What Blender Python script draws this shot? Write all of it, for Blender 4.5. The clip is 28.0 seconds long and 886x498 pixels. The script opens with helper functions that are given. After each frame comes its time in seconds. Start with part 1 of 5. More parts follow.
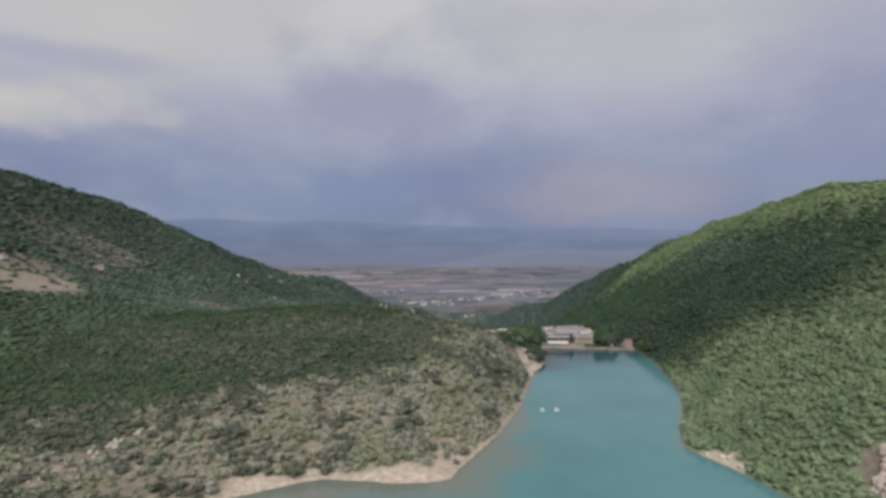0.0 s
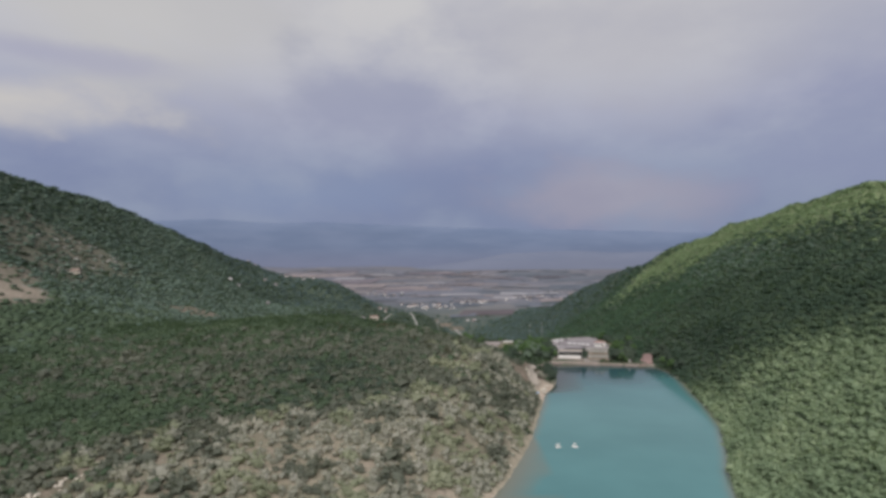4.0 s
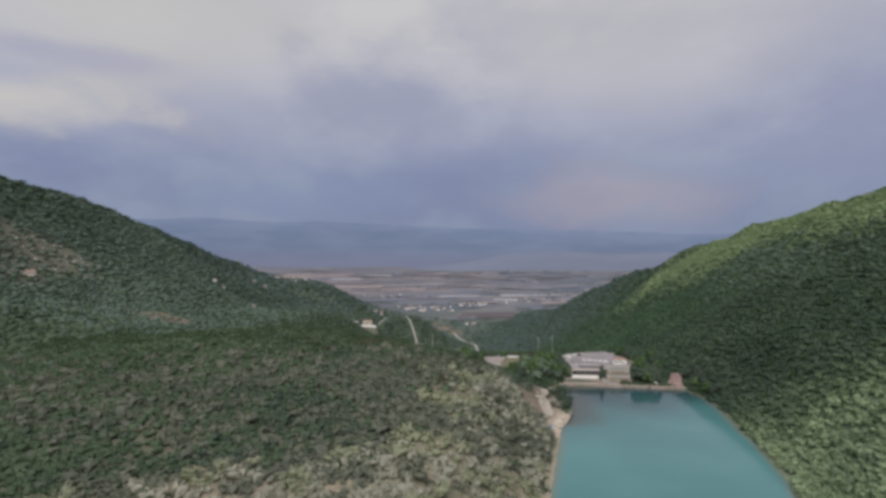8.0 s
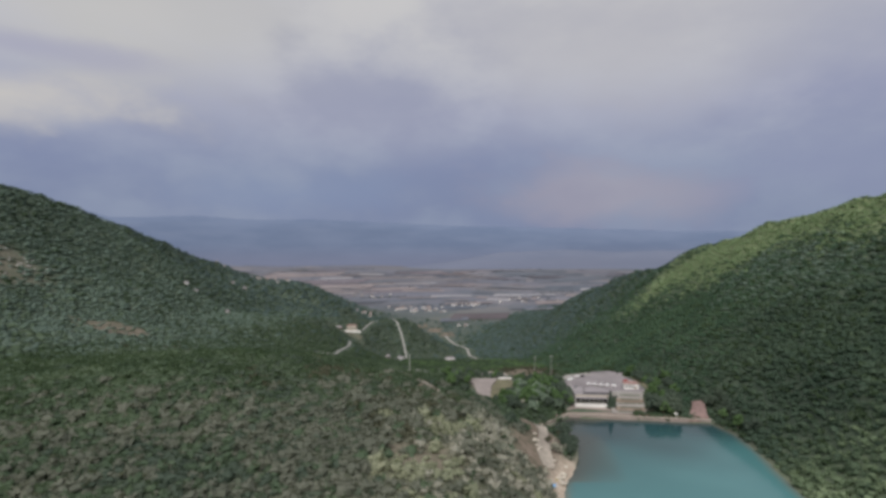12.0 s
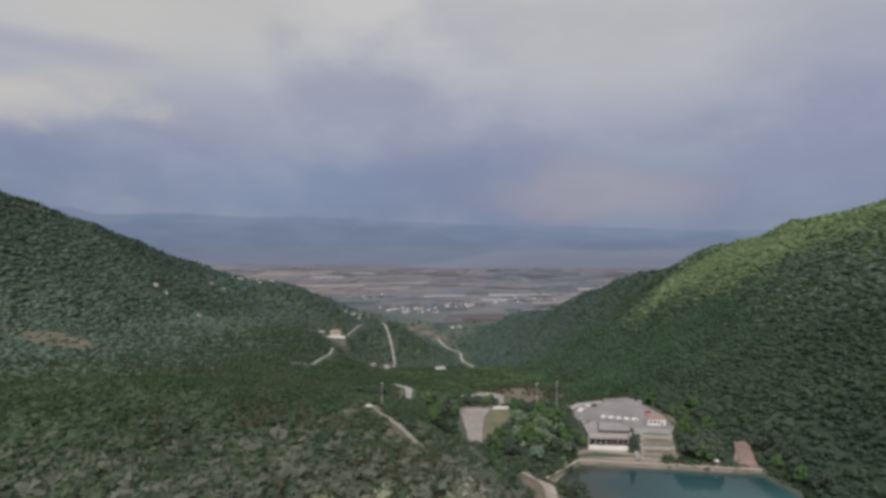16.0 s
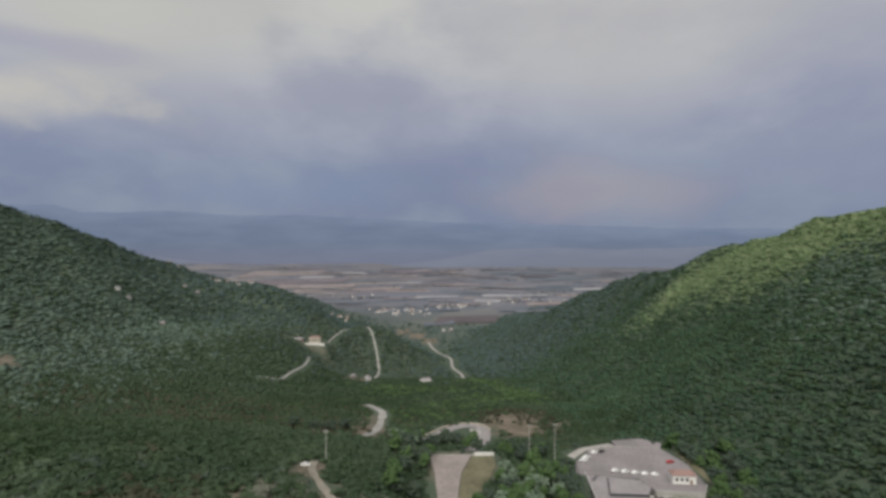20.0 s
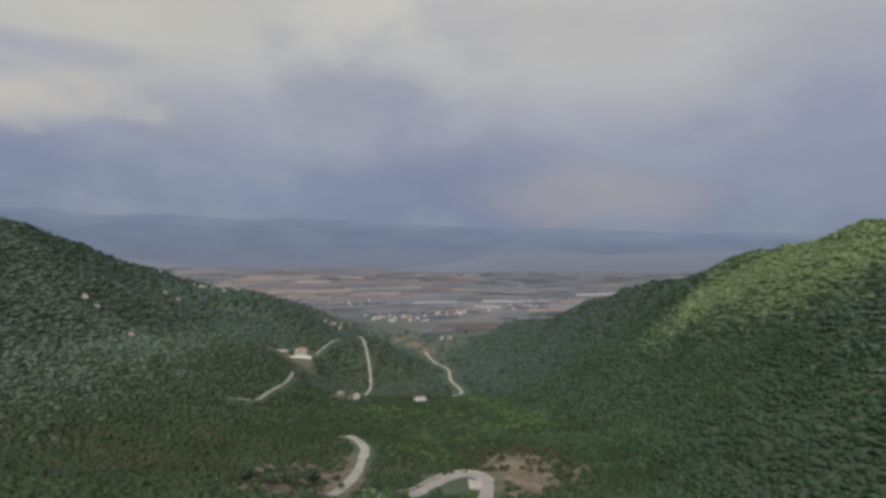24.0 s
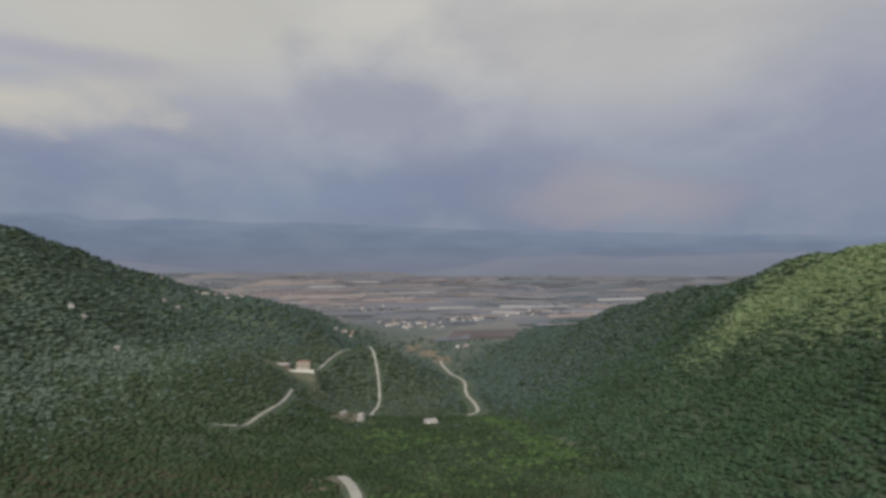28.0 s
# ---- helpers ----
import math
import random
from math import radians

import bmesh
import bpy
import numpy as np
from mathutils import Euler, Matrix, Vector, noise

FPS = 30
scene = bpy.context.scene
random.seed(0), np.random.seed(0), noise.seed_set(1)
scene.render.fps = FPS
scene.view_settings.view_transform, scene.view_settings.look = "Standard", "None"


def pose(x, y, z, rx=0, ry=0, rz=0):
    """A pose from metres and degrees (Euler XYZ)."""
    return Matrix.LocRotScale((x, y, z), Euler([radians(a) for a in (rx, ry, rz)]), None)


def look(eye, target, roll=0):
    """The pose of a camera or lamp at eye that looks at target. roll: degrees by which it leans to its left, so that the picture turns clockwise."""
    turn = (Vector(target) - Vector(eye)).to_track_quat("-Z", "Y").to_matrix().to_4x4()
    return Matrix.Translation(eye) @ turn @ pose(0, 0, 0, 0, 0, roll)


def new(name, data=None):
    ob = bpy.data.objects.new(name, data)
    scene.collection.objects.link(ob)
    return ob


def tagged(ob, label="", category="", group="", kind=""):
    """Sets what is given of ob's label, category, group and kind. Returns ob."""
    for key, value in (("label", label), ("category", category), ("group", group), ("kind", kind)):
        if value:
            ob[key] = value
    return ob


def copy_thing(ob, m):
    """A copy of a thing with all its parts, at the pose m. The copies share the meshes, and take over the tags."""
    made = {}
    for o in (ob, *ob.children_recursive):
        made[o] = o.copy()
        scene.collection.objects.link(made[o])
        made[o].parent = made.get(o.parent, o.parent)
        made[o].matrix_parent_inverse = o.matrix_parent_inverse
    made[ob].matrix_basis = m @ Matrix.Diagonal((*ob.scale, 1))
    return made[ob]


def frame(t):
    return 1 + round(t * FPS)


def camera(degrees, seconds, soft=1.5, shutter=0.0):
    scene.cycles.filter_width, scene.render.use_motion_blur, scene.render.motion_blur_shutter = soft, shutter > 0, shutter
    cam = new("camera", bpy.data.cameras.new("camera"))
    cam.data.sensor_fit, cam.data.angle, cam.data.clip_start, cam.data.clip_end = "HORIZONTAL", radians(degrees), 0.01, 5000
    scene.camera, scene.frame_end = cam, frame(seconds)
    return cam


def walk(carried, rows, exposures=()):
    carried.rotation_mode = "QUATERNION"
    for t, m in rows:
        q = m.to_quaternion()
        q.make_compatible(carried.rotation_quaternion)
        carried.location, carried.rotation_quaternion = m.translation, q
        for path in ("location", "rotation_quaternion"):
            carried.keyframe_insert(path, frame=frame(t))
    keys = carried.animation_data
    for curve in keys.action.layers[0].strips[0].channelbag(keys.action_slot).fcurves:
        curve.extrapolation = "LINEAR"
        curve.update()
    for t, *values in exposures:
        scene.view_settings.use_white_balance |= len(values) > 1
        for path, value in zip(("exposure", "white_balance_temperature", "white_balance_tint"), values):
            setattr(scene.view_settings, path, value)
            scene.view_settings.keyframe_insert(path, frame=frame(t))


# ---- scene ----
cam = camera(76.4, 28.0, soft=3.4)
METRES, EYE, TILT, LEAN, TURN = 560.0, 117.0, -0.5, 0.3, 0.0
ROWS = [
    (0.0, 0.0, 0.0, 0.0, -0.0, 0.0, 0.0),
    (0.5, 0.0003, 0.0104, 0.0002, 0.04, 0.08, -0.03),
    (1.0, 0.001, 0.0238, 0.0005, 0.11, 0.13, -0.05),
    (1.5, 0.0015, 0.0368, 0.0011, 0.19, 0.13, -0.06),
    (2.0, 0.0023, 0.0509, 0.002, 0.29, 0.11, -0.08),
    (2.5, 0.0028, 0.0642, 0.0028, 0.27, 0.12, -0.1),
    (3.0, 0.0036, 0.0788, 0.0035, 0.26, 0.13, -0.12),
    (3.5, 0.0041, 0.0928, 0.0046, 0.26, 0.14, -0.15),
    (5.5, 0.0035, 0.1587, 0.006, -0.0, 0.25, -0.31),
    (6.0, 0.004, 0.1774, 0.0063, -0.01, 0.25, -0.31),
    (6.5, 0.0033, 0.1946, 0.0064, 0.09, 0.24, -0.38),
    (7.0, 0.0044, 0.2141, 0.0064, 0.19, 0.25, -0.44),
    (7.5, 0.0066, 0.2318, 0.0075, 0.23, 0.22, -0.47),
    (8.0, 0.0091, 0.2511, 0.008, 0.15, 0.19, -0.49),
    (8.5, 0.0121, 0.2694, 0.0088, 0.12, 0.18, -0.52),
    (9.0, 0.0153, 0.2888, 0.01, 0.1, 0.15, -0.54),
    (9.5, 0.0182, 0.307, 0.0113, 0.06, 0.12, -0.54),
    (10.0, 0.0212, 0.3259, 0.013, -0.01, 0.05, -0.52),
    (10.5, 0.024, 0.343, 0.0143, -0.05, 0.04, -0.48),
    (11.0, 0.0267, 0.3614, 0.016, -0.11, -0.01, -0.43),
    (11.5, 0.0285, 0.3791, 0.0169, -0.31, -0.05, -0.41),
    (12.0, 0.03, 0.3972, 0.0182, -0.44, -0.07, -0.39),
    (12.5, 0.0316, 0.4149, 0.019, -0.49, -0.07, -0.38),
    (14.5, 0.0388, 0.4938, 0.0205, -0.91, -0.06, -0.44),
    (15.0, 0.0414, 0.5127, 0.0215, -0.97, -0.13, -0.45),
    (15.5, 0.0441, 0.5306, 0.0223, -0.98, -0.22, -0.45),
    (16.0, 0.047, 0.5497, 0.0229, -0.93, -0.26, -0.49),
    (16.5, 0.0505, 0.5666, 0.0239, -0.92, -0.31, -0.48),
    (17.0, 0.0542, 0.5855, 0.0246, -0.93, -0.29, -0.51),
    (17.5, 0.0584, 0.6029, 0.0254, -0.94, -0.31, -0.53),
    (18.0, 0.063, 0.6223, 0.0259, -0.95, -0.35, -0.49),
    (18.5, 0.067, 0.6402, 0.0265, -1.1, -0.37, -0.5),
    (19.0, 0.0707, 0.6594, 0.0277, -1.33, -0.37, -0.5),
    (19.5, 0.0741, 0.6773, 0.0287, -1.4, -0.4, -0.48),
    (20.0, 0.0766, 0.6968, 0.029, -1.4, -0.41, -0.48),
    (20.5, 0.0787, 0.7146, 0.0296, -1.38, -0.44, -0.49),
    (21.0, 0.0806, 0.7339, 0.0297, -1.4, -0.42, -0.5),
    (21.5, 0.0823, 0.7517, 0.0298, -1.4, -0.4, -0.53),
    (23.5, 0.0858, 0.8236, 0.0307, -1.46, -0.06, -0.65),
    (24.0, 0.0883, 0.8437, 0.0312, -1.43, -0.01, -0.6),
    (24.5, 0.0899, 0.8627, 0.0314, -1.41, 0.05, -0.6),
    (25.0, 0.0918, 0.8824, 0.0316, -1.2, 0.13, -0.64),
    (25.5, 0.0935, 0.9009, 0.0318, -0.85, 0.22, -0.66),
    (26.0, 0.0958, 0.9202, 0.0322, -0.68, 0.23, -0.66),
    (26.5, 0.0976, 0.9386, 0.0323, -0.48, 0.28, -0.64),
    (27.0, 0.0997, 0.9575, 0.0326, -0.16, 0.32, -0.58),
    (27.5, 0.1017, 0.9744, 0.0331, 0.06, 0.32, -0.49),
    (28.0, 0.1029, 0.9919, 0.0336, 0.34, 0.33, -0.36),
]
walk_rows = [(t, pose(0, 0, EYE, TILT, LEAN, TURN) @ pose(METRES * x, METRES * y, METRES * z, 90 + pitch, roll, yaw)) for t, x, y, z, yaw, pitch, roll in ROWS]
walk(cam, walk_rows, exposures=[(0.0, 0.0, 6280, 13), (12.0, -0.02, 6300, 12), (18.0, -0.05, 6430, 9), (28.0, -0.06, 6680, 7)])

# ---- world and light ----
SUN_ELEVATION, SUN_AZIMUTH = 48.0, -168.0     # degrees; azimuth from +y towards +x
world = bpy.data.worlds.new("world")
scene.world = world
world.use_nodes = True


class Nodes:
    """Short hand for building node trees."""

    def __init__(self, tree):
        self.tree = tree
        tree.nodes.clear()

    def add(self, kind, **values):
        node = self.tree.nodes.new(kind)
        for key, value in values.items():
            if key == "operation":
                node.operation = value
            elif key == "blend":
                node.blend_type = value
            elif key == "data":
                node.data_type = value
        return node

    def link(self, a, b):
        self.tree.links.new(a, b)

    def set(self, socket, value):
        if hasattr(value, "is_output"):
            self.link(value, socket)
        elif value is not None:
            socket.default_value = value

    def math(self, operation, a, b=None, c=None, clamp=False):
        n = self.add("ShaderNodeMath", operation=operation)
        n.use_clamp = clamp
        for i, v in enumerate((a, b, c)):
            self.set(n.inputs[i], v)
        return n.outputs[0]

    def mix(self, factor, a, b, blend="MIX"):
        n = self.add("ShaderNodeMix", data="RGBA", blend=blend)
        for i, v in ((0, factor), (6, a), (7, b)):
            if isinstance(v, tuple) and len(v) == 3:
                v = (*v, 1)
            self.set(n.inputs[i], v)
        return n.outputs[2]

    def noise(self, vector, scale, detail=3.0, rough=0.55):
        n = self.add("ShaderNodeTexNoise")
        self.set(n.inputs["Vector"], vector)
        n.inputs["Scale"].default_value, n.inputs["Detail"].default_value, n.inputs["Roughness"].default_value = scale, detail, rough
        return n.outputs[0]

    def span(self, value, a, b, lo=0.0, hi=1.0):
        n = self.add("ShaderNodeMapRange")
        n.interpolation_type = "SMOOTHSTEP"
        self.set(n.inputs[0], value)
        for i, v in enumerate((a, b, lo, hi)):
            n.inputs[1 + i].default_value = v
        return n.outputs[0]

    def ramp(self, value, stops):
        n = self.add("ShaderNodeValToRGB")
        self.set(n.inputs[0], value)
        e = n.color_ramp.elements
        while len(e) < len(stops):
            e.new(0.5)
        for k, (p, c) in enumerate(stops):
            e[k].position, e[k].color = p, (*c, 1)
        return n.outputs[0]

    def bump(self, height, strength, distance):
        n = self.add("ShaderNodeBump")
        n.inputs["Strength"].default_value, n.inputs["Distance"].default_value = strength, distance
        self.set(n.inputs["Height"], height)
        return n.outputs[0]


def build_sky():
    n = Nodes(world.node_tree)
    co = n.add("ShaderNodeTexCoord").outputs["Generated"]
    xyz = n.add("ShaderNodeSeparateXYZ")
    n.link(co, xyz.inputs[0])
    x, y, z = xyz.outputs
    clear = n.add("ShaderNodeTexSky")
    clear.sky_type, clear.sun_disc = "NISHITA", False
    clear.sun_elevation, clear.sun_rotation = radians(SUN_ELEVATION), radians(SUN_AZIMUTH)
    blue = n.mix(1.0, clear.outputs[0], (0.08, 0.08, 0.08), "MULTIPLY")
    up = n.math("MAXIMUM", z, 0.0)
    # a cloud sheet overhead: places on it go as direction over height
    over = n.math("ADD", up, 0.75)
    flat = n.add("ShaderNodeCombineXYZ")
    n.set(flat.inputs[0], n.math("DIVIDE", x, over))
    n.set(flat.inputs[1], n.math("DIVIDE", n.math("MULTIPLY", y, 0.8), over))
    n.set(flat.inputs[2], n.math("MULTIPLY", up, 1.6))
    big = n.noise(flat.outputs[0], 2.3, 3, 0.5)
    fine = n.noise(flat.outputs[0], 6.0, 7, 0.55)
    mass = n.math("ADD", n.math("MULTIPLY", big, 0.55), n.math("MULTIPLY", fine, 0.45))
    level = n.ramp(n.span(up, 0.0, 0.42), [(0.0, (0.226, 0.268, 0.375)), (0.22, (0.260, 0.300, 0.412)), (0.55, (0.355, 0.375, 0.47)), (1.0, (0.50, 0.50, 0.515))])
    dark = n.mix(1.0, level, (0.87, 0.88, 0.94), "MULTIPLY")
    light = n.mix(1.0, level, (1.16, 1.14, 1.07), "MULTIPLY")
    cloud = n.mix(n.span(mass, 0.36, 0.64), dark, light)

    def bank(az, el, wide, tall, colour, amount, under):
        """A broad lit or dark bank of cloud round one direction."""
        a = n.math("DIVIDE", n.math("SUBTRACT", n.math("ARCTAN2", x, y), az), wide)
        e = n.math("DIVIDE", n.math("SUBTRACT", n.math("ARCSINE", z), el), tall)
        r = n.math("SQRT", n.math("ADD", n.math("MULTIPLY", a, a), n.math("MULTIPLY", e, e)))
        r = n.math("ADD", r, n.math("MULTIPLY", n.math("SUBTRACT", fine, 0.5), 1.6))
        return n.mix(n.math("MULTIPLY", n.span(r, 1.0, 0.15), amount), under, colour)

    cloud = bank(-0.52, 0.36, 0.36, 0.20, (0.54, 0.53, 0.50), 0.75, cloud)
    cloud = bank(-0.66, 0.205, 0.20, 0.055, (0.58, 0.555, 0.51), 0.9, cloud)
    cloud = bank(0.27, 0.33, 0.34, 0.16, (0.47, 0.465, 0.485), 0.6, cloud)
    cloud = bank(-0.10, 0.25, 0.28, 0.12, (0.310, 0.328, 0.428), 0.75, cloud)
    cloud = bank(-0.62, 0.275, 0.26, 0.03, (0.36, 0.365, 0.47), 0.6, cloud)
    cloud = bank(0.29, 0.085, 0.26, 0.075, (0.42, 0.375, 0.405), 0.5, cloud)
    cloud = bank(-0.24, 0.085, 0.26, 0.06, (0.235, 0.29, 0.42), 0.55, cloud)
    cloud = bank(0.62, 0.13, 0.22, 0.12, (0.275, 0.302, 0.422), 0.55, cloud)
    colour = n.mix(n.span(mass, 0.15, 0.30), blue, cloud)
    shade = n.add("ShaderNodeBackground")
    n.set(shade.inputs[0], colour)
    shade.inputs[1].default_value = 1.0
    n.link(shade.outputs[0], n.add("ShaderNodeOutputWorld").inputs[0])


build_sky()
sun = new("sun", bpy.data.lights.new("sun", "SUN"))
sun.data.energy, sun.data.angle, sun.data.color = 3.7, radians(45), (1.0, 0.95, 0.86)
az, el = radians(SUN_AZIMUTH), radians(SUN_ELEVATION)
sun.matrix_world = look((math.sin(az) * math.cos(el) * 900, math.cos(az) * math.cos(el) * 900, math.sin(el) * 900), (0, 0, 0))


# ---- materials ----
def material(name, stops, scale=1.0, rough=0.8, metal=0.0, island=0.0, obj=0.0, bump=0.3, depth=0.05, patch=0.0, spec=0.3):
    """A surface: a colour ramp over grain and broad stains, mixed with a random value a piece or an island."""
    m = bpy.data.materials.new(name)
    m.use_nodes = True
    n = Nodes(m.node_tree)
    co = n.add("ShaderNodeNewGeometry").outputs["Position"]
    grain = n.noise(co, scale, 4)
    broad = n.noise(co, patch or scale * 0.13, 3)
    value = n.math("ADD", n.math("MULTIPLY", grain, 0.5), n.math("MULTIPLY", broad, 0.5))
    value = n.span(value, 0.3, 0.7)
    if island:
        rnd = n.add("ShaderNodeNewGeometry").outputs["Random Per Island"]
        value = n.math("ADD", n.math("MULTIPLY", value, 1 - island), n.math("MULTIPLY", rnd, island))
    if obj:
        rnd = n.add("ShaderNodeObjectInfo").outputs["Random"]
        value = n.math("ADD", n.math("MULTIPLY", value, 1 - obj), n.math("MULTIPLY", rnd, obj))
    colour = n.ramp(value, stops)
    b = n.add("ShaderNodeBsdfPrincipled")
    n.set(b.inputs["Base Color"], colour)
    b.inputs["Roughness"].default_value, b.inputs["Metallic"].default_value = rough, metal
    b.inputs["Specular IOR Level"].default_value = spec
    if bump:
        n.link(n.bump(grain, bump, depth), b.inputs["Normal"])
    n.link(b.outputs[0], n.add("ShaderNodeOutputMaterial").inputs[0])
    return m


def shades(c, low=0.75, high=1.25):
    return [(0.0, tuple(v * low for v in c)), (1.0, tuple(min(1, v * high) for v in c))]


def leaf_material(name, stops, thin=0.35):
    """Leaves: a colour for each clump with broad patches, partly let through by the light."""
    m = bpy.data.materials.new(name)
    m.use_nodes = True
    n = Nodes(m.node_tree)
    co = n.add("ShaderNodeNewGeometry").outputs["Position"]
    rnd = n.add("ShaderNodeNewGeometry").outputs["Random Per Island"]
    value = n.math("ADD", n.math("MULTIPLY", rnd, 0.16), n.math("MULTIPLY_ADD", n.span(n.noise(co, 0.6, 4, 0.65), 0.3, 0.7), 0.26, 0.12))
    value = n.math("ADD", value, n.math("MULTIPLY", n.span(n.noise(co, 0.03, 4), 0.3, 0.7), 0.34))
    colour = n.ramp(value, stops)
    stand = n.span(n.noise(co, 0.045, 3, 0.6), 0.56, 0.72, 0.0, 0.4)
    colour = n.mix(stand, colour, n.mix(1.0, colour, (1.08, 1.02, 0.98), "MULTIPLY"))
    face, back, both = n.add("ShaderNodeBsdfDiffuse"), n.add("ShaderNodeBsdfTranslucent"), n.add("ShaderNodeMixShader")
    n.set(face.inputs[0], colour)
    n.set(back.inputs[0], n.mix(1.0, colour, (1.15, 1.2, 0.85), "MULTIPLY"))
    both.inputs[0].default_value = thin
    n.link(face.outputs[0], both.inputs[1])
    n.link(back.outputs[0], both.inputs[2])
    n.link(both.outputs[0], n.add("ShaderNodeOutputMaterial").inputs[0])
    return m


